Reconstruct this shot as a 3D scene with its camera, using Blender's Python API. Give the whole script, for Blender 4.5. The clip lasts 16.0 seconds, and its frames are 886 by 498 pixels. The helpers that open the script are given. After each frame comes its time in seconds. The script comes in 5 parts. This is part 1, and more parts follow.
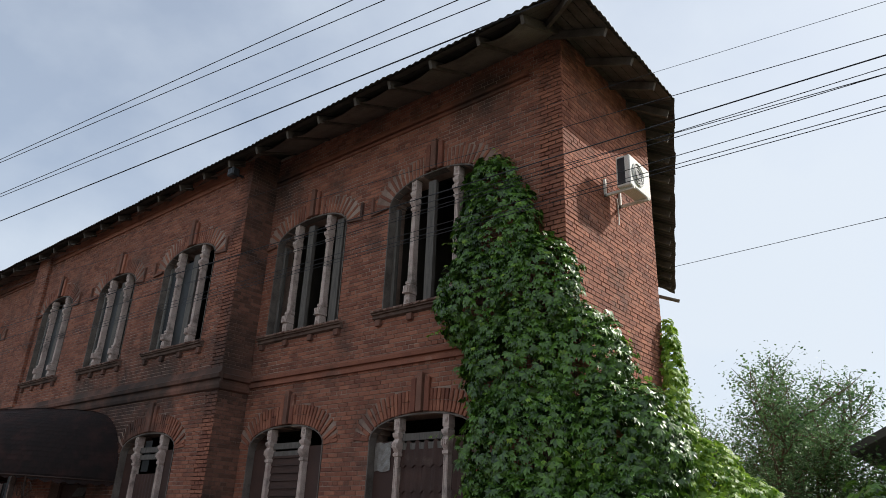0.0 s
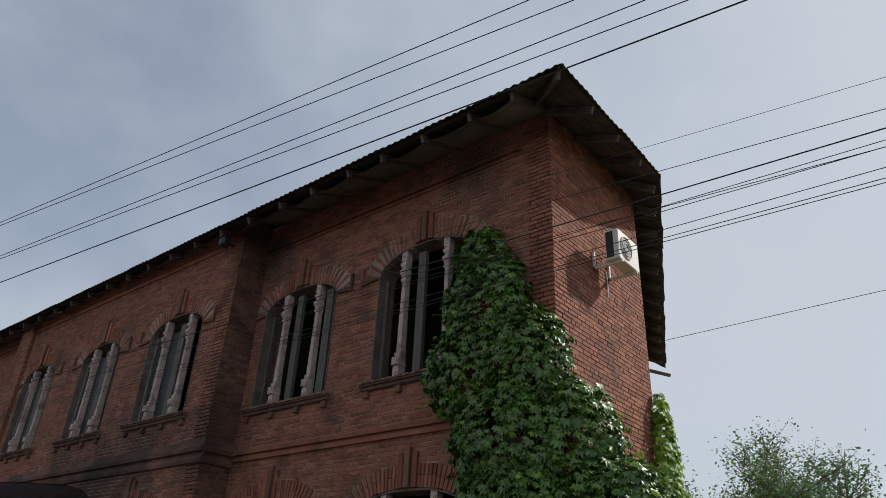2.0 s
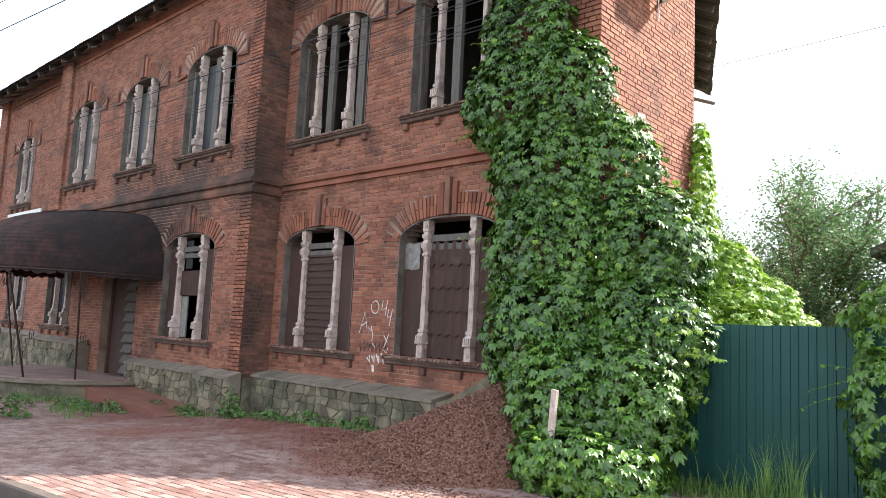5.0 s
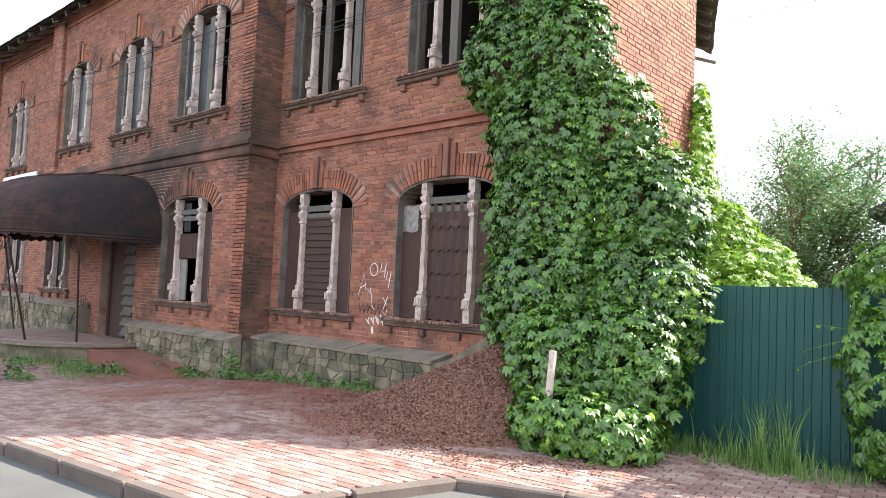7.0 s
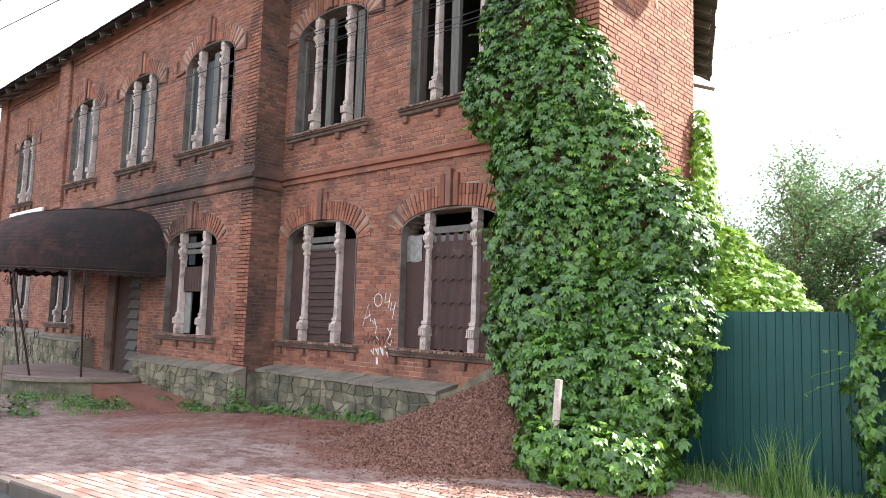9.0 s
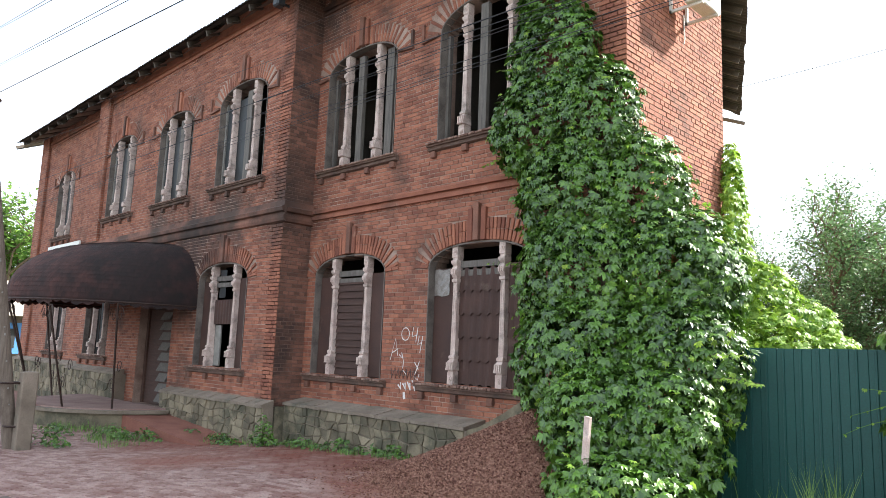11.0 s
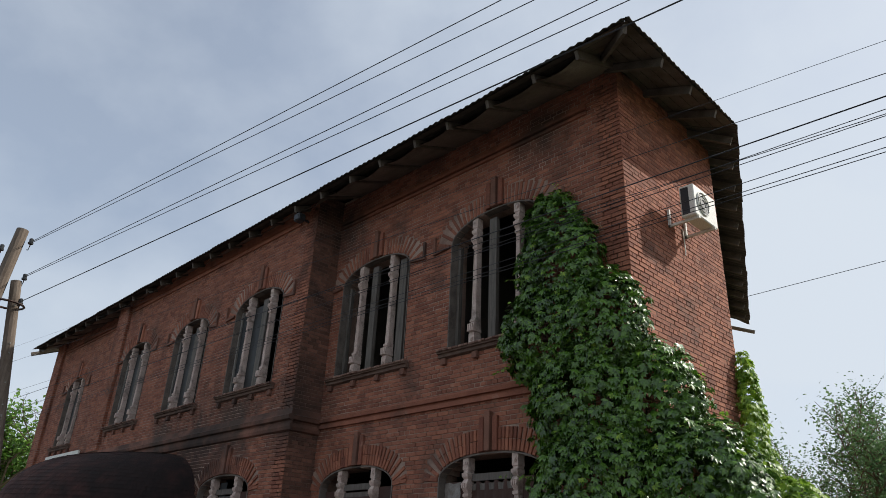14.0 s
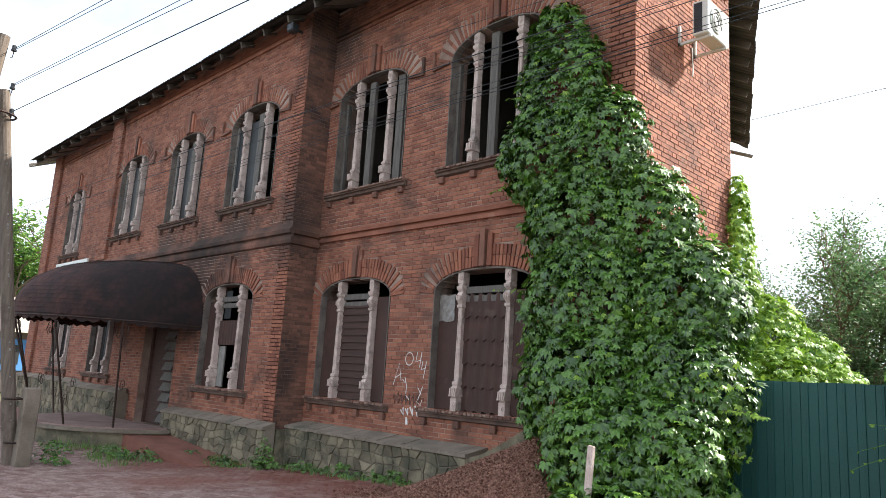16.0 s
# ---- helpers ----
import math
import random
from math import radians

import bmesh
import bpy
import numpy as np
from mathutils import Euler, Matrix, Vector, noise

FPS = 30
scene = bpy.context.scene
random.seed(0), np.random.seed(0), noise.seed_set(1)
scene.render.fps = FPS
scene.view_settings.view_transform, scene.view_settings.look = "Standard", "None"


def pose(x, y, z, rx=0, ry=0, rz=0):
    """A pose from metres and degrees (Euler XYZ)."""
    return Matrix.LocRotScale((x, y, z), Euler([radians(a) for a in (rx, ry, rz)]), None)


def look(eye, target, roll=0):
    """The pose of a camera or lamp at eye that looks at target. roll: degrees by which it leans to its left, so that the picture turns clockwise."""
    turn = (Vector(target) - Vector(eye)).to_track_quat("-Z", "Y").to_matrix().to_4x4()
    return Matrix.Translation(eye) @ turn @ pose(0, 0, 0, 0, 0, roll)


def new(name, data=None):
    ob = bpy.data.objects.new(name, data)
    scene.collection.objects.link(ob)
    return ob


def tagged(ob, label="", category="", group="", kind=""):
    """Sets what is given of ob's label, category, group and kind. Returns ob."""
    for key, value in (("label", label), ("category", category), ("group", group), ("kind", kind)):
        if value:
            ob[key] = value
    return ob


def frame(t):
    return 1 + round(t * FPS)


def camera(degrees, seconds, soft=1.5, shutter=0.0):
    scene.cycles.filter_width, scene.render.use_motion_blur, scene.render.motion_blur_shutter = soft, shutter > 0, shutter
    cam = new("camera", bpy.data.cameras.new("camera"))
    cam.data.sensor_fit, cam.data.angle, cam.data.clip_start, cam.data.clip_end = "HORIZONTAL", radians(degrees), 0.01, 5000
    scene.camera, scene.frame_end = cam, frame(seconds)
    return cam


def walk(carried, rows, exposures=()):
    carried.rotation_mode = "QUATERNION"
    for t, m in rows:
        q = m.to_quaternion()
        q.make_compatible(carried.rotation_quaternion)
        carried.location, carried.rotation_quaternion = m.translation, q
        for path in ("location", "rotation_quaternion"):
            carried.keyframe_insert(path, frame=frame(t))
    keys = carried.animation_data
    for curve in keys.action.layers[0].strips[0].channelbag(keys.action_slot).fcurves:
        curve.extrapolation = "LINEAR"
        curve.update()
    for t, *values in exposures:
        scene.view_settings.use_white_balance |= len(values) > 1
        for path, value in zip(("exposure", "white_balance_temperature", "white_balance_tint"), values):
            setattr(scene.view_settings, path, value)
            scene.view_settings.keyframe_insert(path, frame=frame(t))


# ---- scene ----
cam = camera(64.45, 16.0, soft=0.7)
PATH = [
    (0.0, pose(4.852, -8.394, 1.682, 112.24, -2.23, 39.84)),
    (0.5, pose(4.856, -8.393, 1.678, 115.93, -2.17, 39.64)),
    (1.0, pose(4.858, -8.393, 1.674, 118.98, -2.14, 38.93)),
    (1.5, pose(4.860, -8.395, 1.670, 118.51, -1.97, 39.32)),
    (2.0, pose(4.863, -8.398, 1.666, 118.12, -2.41, 38.88)),
    (2.5, pose(4.867, -8.401, 1.662, 114.86, -2.89, 39.82)),
    (3.0, pose(4.871, -8.403, 1.658, 109.95, -3.26, 41.03)),
    (3.5, pose(4.870, -8.407, 1.655, 104.74, -3.44, 40.13)),
    (4.0, pose(4.859, -8.408, 1.663, 100.39, -3.25, 40.84)),
    (4.5, pose(4.851, -8.411, 1.672, 99.01, -3.30, 40.92)),
    (5.0, pose(4.848, -8.417, 1.682, 96.28, -2.70, 41.96)),
    (7.5, pose(4.843, -8.427, 1.694, 93.12, -2.54, 41.77)),
    (8.0, pose(4.842, -8.433, 1.699, 93.99, -2.46, 41.44)),
    (8.5, pose(4.849, -8.437, 1.701, 95.33, -2.35, 40.94)),
    (9.0, pose(4.859, -8.434, 1.701, 95.50, -1.66, 42.21)),
    (11.5, pose(4.877, -8.423, 1.697, 100.83, -2.41, 45.52)),
    (12.0, pose(4.888, -8.415, 1.695, 104.36, -2.48, 46.34)),
    (12.5, pose(4.891, -8.413, 1.695, 105.92, -2.75, 46.13)),
    (13.0, pose(4.892, -8.421, 1.684, 108.13, -2.73, 45.59)),
    (13.5, pose(4.894, -8.424, 1.677, 112.89, -2.62, 45.45)),
    (14.0, pose(4.894, -8.425, 1.673, 115.04, -2.54, 45.31)),
    (14.5, pose(4.894, -8.421, 1.675, 116.26, -2.26, 45.43)),
    (15.0, pose(4.890, -8.430, 1.673, 110.55, -2.77, 45.21)),
    (15.5, pose(4.882, -8.434, 1.672, 102.32, -3.00, 45.07)),
    (16.0, pose(4.880, -8.437, 1.673, 100.37, -3.46, 44.77)),
]
EXPO = [(0.0, 0.32), (0.5, -0.03), (1.0, -0.10), (1.5, -0.25), (2.0, -0.15), (2.5, 0.05), (3.0, 0.45), (3.5, 0.90), (4.0, 1.35), (5.0, 1.85), (7.5, 2.17),
        (9.0, 2.17), (11.5, 1.67), (12.0, 1.22), (12.5, 1.12), (13.0, 0.77), (13.5, 0.37), (14.5, 0.12), (15.0, 0.49), (15.5, 1.17), (16.0, 1.52)]
walk(cam, PATH, EXPO)

# ---- light: low-thirties sun behind the building, broken cloud ----
SUN = Vector((1.0, 1.6, 1.55)).normalized()
world = bpy.data.worlds.new("sky")
scene.world = world
world.use_nodes = True
wn, wl = world.node_tree.nodes, world.node_tree.links
wn.clear()
w_out = wn.new("ShaderNodeOutputWorld")
w_bg = wn.new("ShaderNodeBackground")
w_sky = wn.new("ShaderNodeTexSky")
w_sky.sky_type, w_sky.sun_disc = "NISHITA", False
w_sky.sun_elevation = math.asin(SUN.z)
w_sky.sun_rotation = math.atan2(SUN.x, SUN.y)
w_sky.dust_density, w_sky.air_density = 2.0, 1.0
w_co = wn.new("ShaderNodeTexCoord")
w_map = wn.new("ShaderNodeMapping")
w_map.inputs["Scale"].default_value = (1.0, 1.0, 1.4)
w_map.inputs["Location"].default_value = (0.35, 0.2, 0.0)
w_n = wn.new("ShaderNodeTexNoise")
w_n.inputs["Scale"].default_value, w_n.inputs["Detail"].default_value, w_n.inputs["Roughness"].default_value = 1.35, 7.0, 0.52
w_r = wn.new("ShaderNodeValToRGB")
w_r.color_ramp.elements[0].position, w_r.color_ramp.elements[0].color = 0.34, (0.36, 0.36, 0.36, 1)
w_r.color_ramp.elements[1].position, w_r.color_ramp.elements[1].color = 0.6, (0.95, 0.95, 0.95, 1)
w_mix = wn.new("ShaderNodeMix")
w_mix.data_type = "RGBA"
w_cloud = wn.new("ShaderNodeRGB")
w_cloud.outputs[0].default_value = (5.2, 5.7, 6.3, 1)
wl.new(w_co.outputs["Generated"], w_map.inputs["Vector"])
wl.new(w_map.outputs[0], w_n.inputs["Vector"])
wl.new(w_n.outputs["Fac"], w_r.inputs["Fac"])
wl.new(w_r.outputs["Color"], w_mix.inputs["Factor"])
wl.new(w_sky.outputs[0], w_mix.inputs["A"])
wl.new(w_cloud.outputs[0], w_mix.inputs["B"])
wl.new(w_mix.outputs["Result"], w_bg.inputs["Color"])
w_bg.inputs["Strength"].default_value = 0.12
wl.new(w_bg.outputs[0], w_out.inputs["Surface"])
sun_data = bpy.data.lights.new("sun", "SUN")
sun_data.energy, sun_data.angle, sun_data.color = 4.2, radians(0.6), (1.0, 0.95, 0.86)
sun = new("sun", sun_data)
sun.matrix_world = look(SUN * 60, (0, 0, 0))


# ---- materials ----
def lin(h):
    """Linear colour from a hex string."""
    c = [int(h[k:k + 2], 16) / 255 for k in (0, 2, 4)]
    return tuple(((v + 0.055) / 1.055) ** 2.4 if v > 0.04045 else v / 12.92 for v in c) + (1,)


def mat(name, base, second=None, scale=6.0, spread=0.5, rough=0.8, metal=0.0, bump=0.3, fine=60.0, per="", stain=None, stain_scale=0.7,
        stain_at=0.55, relief=0.01, translucent=0.0, stretch=(1, 1, 1), soot=(), bloom=None, coat=0.0):
    """A surface with two scales of variation: patches from base to second, grain, optional stains and a hue shift per piece."""
    m = bpy.data.materials.new(name)
    m.use_nodes = True
    n, l = m.node_tree.nodes, m.node_tree.links
    b = n["Principled BSDF"]
    co = n.new("ShaderNodeTexCoord")
    mp = n.new("ShaderNodeMapping")
    mp.inputs["Scale"].default_value = stretch
    geo = n.new("ShaderNodeNewGeometry")
    l.new(geo.outputs["Position"], mp.inputs["Vector"])
    big = n.new("ShaderNodeTexNoise")
    big.inputs["Scale"].default_value, big.inputs["Detail"].default_value = scale, 5.0
    l.new(mp.outputs[0], big.inputs["Vector"])
    small = n.new("ShaderNodeTexNoise")
    small.inputs["Scale"].default_value, small.inputs["Detail"].default_value = fine, 4.0
    l.new(mp.outputs[0], small.inputs["Vector"])
    ramp = n.new("ShaderNodeValToRGB")
    ramp.color_ramp.elements[0].position, ramp.color_ramp.elements[1].position = 0.5 - spread / 2, 0.5 + spread / 2
    ramp.color_ramp.elements[0].color, ramp.color_ramp.elements[1].color = base, second or base
    if per:
        src = n.new("ShaderNodeObjectInfo").outputs["Random"] if per == "object" else geo.outputs["Random Per Island"]
        mixf = n.new("ShaderNodeMath")
        mixf.operation = "MULTIPLY_ADD"
        mixf.inputs[1].default_value = 0.55
        off = n.new("ShaderNodeMath")
        off.operation = "MULTIPLY_ADD"
        off.inputs[1].default_value, off.inputs[2].default_value = 0.8, -0.18
        l.new(big.outputs["Fac"], off.inputs[0])
        l.new(src, mixf.inputs[0])
        l.new(off.outputs[0], mixf.inputs[2])
        l.new(mixf.outputs[0], ramp.inputs["Fac"])
    else:
        l.new(big.outputs["Fac"], ramp.inputs["Fac"])
    grain = n.new("ShaderNodeMix")
    grain.data_type, grain.blend_type = "RGBA", "MULTIPLY"
    gr = n.new("ShaderNodeValToRGB")
    gr.color_ramp.elements[0].position, gr.color_ramp.elements[1].position = 0.3, 0.7
    gr.color_ramp.elements[0].color, gr.color_ramp.elements[1].color = (0.72, 0.72, 0.72, 1), (1.1, 1.1, 1.1, 1)
    l.new(small.outputs["Fac"], gr.inputs["Fac"])
    grain.inputs["Factor"].default_value = 0.8
    l.new(ramp.outputs["Color"], grain.inputs["A"])
    l.new(gr.outputs["Color"], grain.inputs["B"])
    col = grain.outputs["Result"]
    if stain:
        st = n.new("ShaderNodeTexNoise")
        st.inputs["Scale"].default_value, st.inputs["Detail"].default_value, st.inputs["Roughness"].default_value = stain_scale, 8.0, 0.65
        l.new(geo.outputs["Position"], st.inputs["Vector"])
        sr = n.new("ShaderNodeValToRGB")
        sr.color_ramp.elements[0].position, sr.color_ramp.elements[1].position = stain_at, stain_at + 0.14
        sr.color_ramp.elements[0].color, sr.color_ramp.elements[1].color = (0, 0, 0, 1), (0.75, 0.75, 0.75, 1)
        l.new(st.outputs["Fac"], sr.inputs["Fac"])
        sm = n.new("ShaderNodeMix")
        sm.data_type = "RGBA"
        l.new(sr.outputs["Color"], sm.inputs["Factor"])
        l.new(col, sm.inputs["A"])
        sm.inputs["B"].default_value = stain
        col = sm.outputs["Result"]
    if bloom:
        bn = n.new("ShaderNodeTexNoise")
        bn.inputs["Scale"].default_value, bn.inputs["Detail"].default_value, bn.inputs["Roughness"].default_value = 3.3, 9.0, 0.7
        l.new(geo.outputs["Position"], bn.inputs["Vector"])
        br = n.new("ShaderNodeValToRGB")
        br.color_ramp.elements[0].position, br.color_ramp.elements[1].position = 0.6, 0.72
        br.color_ramp.elements[0].color, br.color_ramp.elements[1].color = (0, 0, 0, 1), (0.55, 0.55, 0.55, 1)
        l.new(bn.outputs["Fac"], br.inputs["Fac"])
        bx = n.new("ShaderNodeMix")
        bx.data_type = "RGBA"
        l.new(br.outputs["Color"], bx.inputs["Factor"])
        l.new(col, bx.inputs["A"])
        bx.inputs["B"].default_value = bloom
        col = bx.outputs["Result"]
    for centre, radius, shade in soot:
        # an old burn, soot or dust mark with ragged edges; under the eaves also painted shade
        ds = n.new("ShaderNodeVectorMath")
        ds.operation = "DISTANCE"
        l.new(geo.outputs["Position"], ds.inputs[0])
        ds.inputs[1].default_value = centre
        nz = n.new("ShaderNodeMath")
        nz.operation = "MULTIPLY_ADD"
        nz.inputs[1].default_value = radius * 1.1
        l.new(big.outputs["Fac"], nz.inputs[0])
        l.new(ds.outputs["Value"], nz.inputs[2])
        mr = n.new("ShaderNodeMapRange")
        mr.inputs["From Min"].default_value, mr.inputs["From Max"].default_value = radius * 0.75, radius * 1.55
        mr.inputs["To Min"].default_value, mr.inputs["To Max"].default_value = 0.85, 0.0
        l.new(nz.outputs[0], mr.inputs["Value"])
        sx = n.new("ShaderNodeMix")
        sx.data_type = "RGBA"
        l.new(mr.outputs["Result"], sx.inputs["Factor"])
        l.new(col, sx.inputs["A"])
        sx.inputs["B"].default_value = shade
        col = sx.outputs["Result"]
    l.new(col, b.inputs["Base Color"])
    b.inputs["Roughness"].default_value, b.inputs["Metallic"].default_value = rough, metal
    if coat:
        b.inputs["Coat Weight"].default_value, b.inputs["Coat Roughness"].default_value = coat, 0.2
        b.inputs["Specular IOR Level"].default_value = 0.5
    if bump:
        bp = n.new("ShaderNodeBump")
        bp.inputs["Strength"].default_value, bp.inputs["Distance"].default_value = bump, relief
        l.new(small.outputs["Fac"], bp.inputs["Height"])
        l.new(bp.outputs[0], b.inputs["Normal"])
    if translucent:
        tr = n.new("ShaderNodeBsdfTranslucent")
        l.new(col, tr.inputs["Color"])
        mx = n.new("ShaderNodeMixShader")
        mx.inputs[0].default_value = translucent
        l.new(b.outputs[0], mx.inputs[1])
        l.new(tr.outputs[0], mx.inputs[2])
        l.new(mx.outputs[0], n["Material Output"].inputs["Surface"])
    return m


# the two marks near z 9 paint eave shade along with soot
SOOT_AND_SHADE = (((-11.3, -0.8, 3.8), 2.3, lin("2b2420")), ((-7.4, -0.8, 4.6), 1.3, lin("3a2f29")), ((-9.6, -0.8, 4.75), 1.0, lin("40342d")), ((-1.6, 0.0, 9.0), 0.9, lin("40332c")), ((-7.1, -0.2, 8.8), 1.1, lin("352a25")), ((-13.4, -0.8, 4.6), 1.1, lin("43362f")))
BRICK = mat("brick_red", lin("6f4032"), lin("a86c53"), 3.0, 0.85, 0.9, per="island", stain=lin("4f3a31"), stain_scale=0.9, stain_at=0.53, soot=SOOT_AND_SHADE, bloom=lin("ac8a77"))
BRICK_ONE = mat("brick_red_piece", lin("6f4032"), lin("a86c53"), 3.0, 0.85, 0.9, per="object", stain=lin("4f3a31"), stain_scale=0.9, stain_at=0.53, soot=SOOT_AND_SHADE, bloom=lin("ac8a77"))
# darker brick for sooty mouldings; on the bay's side it also stands for shade
BRICK_DARK = mat("brick_sooty_shaded", lin("5c4136"), lin("8c6150"), 2.5, 0.6, 0.92, per="island", stain=lin("2e2724"), stain_scale=0.8, stain_at=0.5, soot=SOOT_AND_SHADE)
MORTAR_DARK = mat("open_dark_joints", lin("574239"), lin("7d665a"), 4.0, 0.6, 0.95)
SILL = mat("stained_sill_stone", lin("4e3830"), lin("826b5e"), 5.0, 0.55, 0.92, stain=lin("3a2f2a"), stain_scale=2.5, stain_at=0.48)
MORTAR = mat("lime_mortar", lin("6b4e41"), lin("b39c8d"), 1.6, 0.5, 0.95, stain=lin("53403a"), stain_scale=0.9, stain_at=0.54)
SILLBRICK = mat("worn_sill_brick", lin("5e4036"), lin("967a6b"), 5.0, 0.6, 0.92, per="object", stain=lin("403530"), stain_scale=2.5, stain_at=0.5)
PLASTER = mat("old_lime_plaster", lin("544c46"), lin("8a8077"), 5.0, 0.6, 0.95, stain=lin("3f3833"), stain_scale=2.5, stain_at=0.5)
PAINTED = mat("worn_pink_paint_on_stone", lin("b39a90"), lin("d6c5ba"), 7.0, 0.6, 0.75, stain=lin("6f665f"), stain_scale=4.0, stain_at=0.52)
GREYWOOD = mat("weathered_grey_wood", lin("4d4944"), lin("777069"), 5.0, 0.6, 0.85, stretch=(6, 6, 0.6), stain=lin("4a443d"), stain_scale=2.0)
PALEWOOD = mat("flaking_white_painted_wood", lin("706d67"), lin("9a9790"), 5.0, 0.6, 0.7, stain=lin("6c6862"), stain_scale=3.0)
BROWNSHEET = mat("brown_coated_steel", lin("36231d"), lin("4e342b"), 2.5, 0.6, 0.78, bump=0.1, stain=lin("6b5a50"), stain_scale=1.7, stain_at=0.62)
BROWNWOOD = mat("brown_painted_boards", lin("35231d"), lin("53392f"), 4.0, 0.6, 0.8, per="island", stretch=(0.6, 1, 6))
STONE = mat("rubble_sandstone", lin("585040"), lin("92866f"), 3.0, 0.6, 0.92, per="island", stain=lin("3a3c2e"), stain_scale=1.6, stain_at=0.47)
STONE_ONE = mat("rubble_sandstone_piece", lin("585040"), lin("92866f"), 3.0, 0.6, 0.92, per="object", stain=lin("3a3c2e"), stain_scale=1.6, stain_at=0.47)
CEMENT = mat("grey_cement", lin("675c4f"), lin("948677"), 3.0, 0.6, 0.92, stain=lin("45463a"), stain_scale=1.5, stain_at=0.52)
SLATE = mat("asbestos_sheet", lin("3a3733"), lin("55514b"), 2.0, 0.6, 0.9, stain=lin("2a2826"), stain_scale=1.0)
SOFFIT = mat("sagging_soffit_sheet", lin("5f5850"), lin("8a8177"), 3.0, 0.6, 0.9, stain=lin("4d4741"), stain_scale=1.5, stain_at=0.5)
RAFTER = mat("old_rafter_wood", lin("463f38"), lin("6d645a"), 4.0, 0.6, 0.85)
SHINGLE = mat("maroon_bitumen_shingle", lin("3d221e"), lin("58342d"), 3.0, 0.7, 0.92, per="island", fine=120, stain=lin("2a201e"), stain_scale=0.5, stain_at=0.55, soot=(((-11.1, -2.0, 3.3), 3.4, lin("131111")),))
IRON = mat("rusty_iron", lin("2d2624"), lin("4b352b"), 9.0, 0.6, 0.6, metal=0.5, bump=0.2)
DUST = (((-5.6, -1.2, 0), 1.9, lin("6f3b2b")), ((-3.6, -1.5, 0), 1.9, lin("6f3b2b")), ((-1.6, -2.4, 0), 1.5, lin("74402f")), ((-8.2, -2.0, 0), 2.0, lin("6f4032")), ((-6.0, -3.2, 0), 1.4, lin("7a4c3e")))
PAVER = mat("red_concrete_paver", lin("74534b"), lin("a1887f"), 2.0, 0.7, 0.85, per="island", stain=lin("6e4a40"), stain_scale=1.3, stain_at=0.55, soot=DUST)
PAVER_ONE = mat("red_concrete_paver_piece", lin("74534b"), lin("a1887f"), 2.0, 0.7, 0.85, per="object", stain=lin("6e4a40"), stain_scale=1.3, stain_at=0.55, soot=DUST)
SAND = mat("joint_sand", lin("6a4a40"), lin("8a6458"), 5.0, 0.6, 0.95)
REDDUST = mat("red_brick_dust", lin("6e4034"), lin("8a5a4a"), 3.0, 0.6, 0.95)
CHIP = mat("crushed_red_brick", lin("562e23"), lin("9c7562"), 30.0, 0.5, 0.92, per="island")
ASPHALT = mat("asphalt", lin("454443"), lin("5c5a56"), 1.2, 0.6, 0.92, fine=140, stain=lin("8a8274"), stain_scale=0.9, stain_at=0.6)
KERB = mat("concrete_kerb", lin("4d423d"), lin("6b5d55"), 3.0, 0.6, 0.9)
SOIL = mat("yard_soil_and_turf", lin("4d5a2c"), lin("7a6c4d"), 1.5, 0.6, 0.95)
TEAL = mat("teal_coated_steel", lin("093d38"), lin("0d4841"), 1.5, 0.6, 0.6, bump=0.05)
LEAF = mat("creeper_leaf", lin("163516"), lin("66902e"), 1.3, 0.85, 0.36, per="island", bump=0.08, translucent=0.16, coat=0.25)
LEAF_ONE = mat("creeper_leaf_piece", lin("163516"), lin("66902e"), 1.3, 0.85, 0.36, per="object", bump=0.08, translucent=0.16, coat=0.25)
# young shoots, and a lighter leaf copy with sunlight put into its colour
SHOOT_SUNLIT = mat("young_and_sunlit_creeper_leaf", lin("4f7f28"), lin("a3c04a"), 2.0, 0.8, 0.42, per="island", bump=0.1, translucent=0.4)
TREELEAF = mat("tree_leaf", lin("3a5c38"), lin("7d9f66"), 1.5, 0.7, 0.5, per="island", bump=0.1, translucent=0.3)
FARLEAF = mat("far_tree_leaf", lin("4d7a33"), lin("86ab4a"), 0.8, 0.7, 0.55, per="island", bump=0.0, translucent=0.3)
GRASS = mat("grass_blade", lin("45682f"), lin("86a556"), 2.0, 0.7, 0.6, per="island", bump=0.0, translucent=0.3)
BARK = mat("bark", lin("5a4c3d"), lin("7b6a56"), 8.0, 0.6, 0.9, stretch=(3, 3, 0.6))
POLEWOOD = mat("weathered_pole_wood", lin("574a3f"), lin("83766a"), 5.0, 0.6, 0.88, stretch=(5, 5, 0.35), stain=lin("4b3e33"), stain_scale=1.5)
WHITEMETAL = mat("white_enamelled_steel", lin("d9d8d0"), lin("e6e4dc"), 3.0, 0.6, 0.4, bump=0.0)
DARKMETAL = mat("dark_plastic", lin("25282c"), lin("33373b"), 5.0, 0.6, 0.5, bump=0.05)
WIRE = mat("wire", lin("24262a"), lin("33353a"), 5.0, 0.6, 0.6, bump=0.0)
GLASS_OLD = mat("dusty_window_glass", lin("191c1d"), lin("2b2f30"), 2.0, 0.6, 0.55, bump=0.03)
CHALK = mat("white_spray_paint", lin("cfc9c4"), lin("e2dedb"), 20.0, 0.6, 0.8, bump=0.0)
BLACKSPRAY = mat("dark_spray_paint", lin("3b2c2a"), lin("55413c"), 20.0, 0.6, 0.8, bump=0.0)
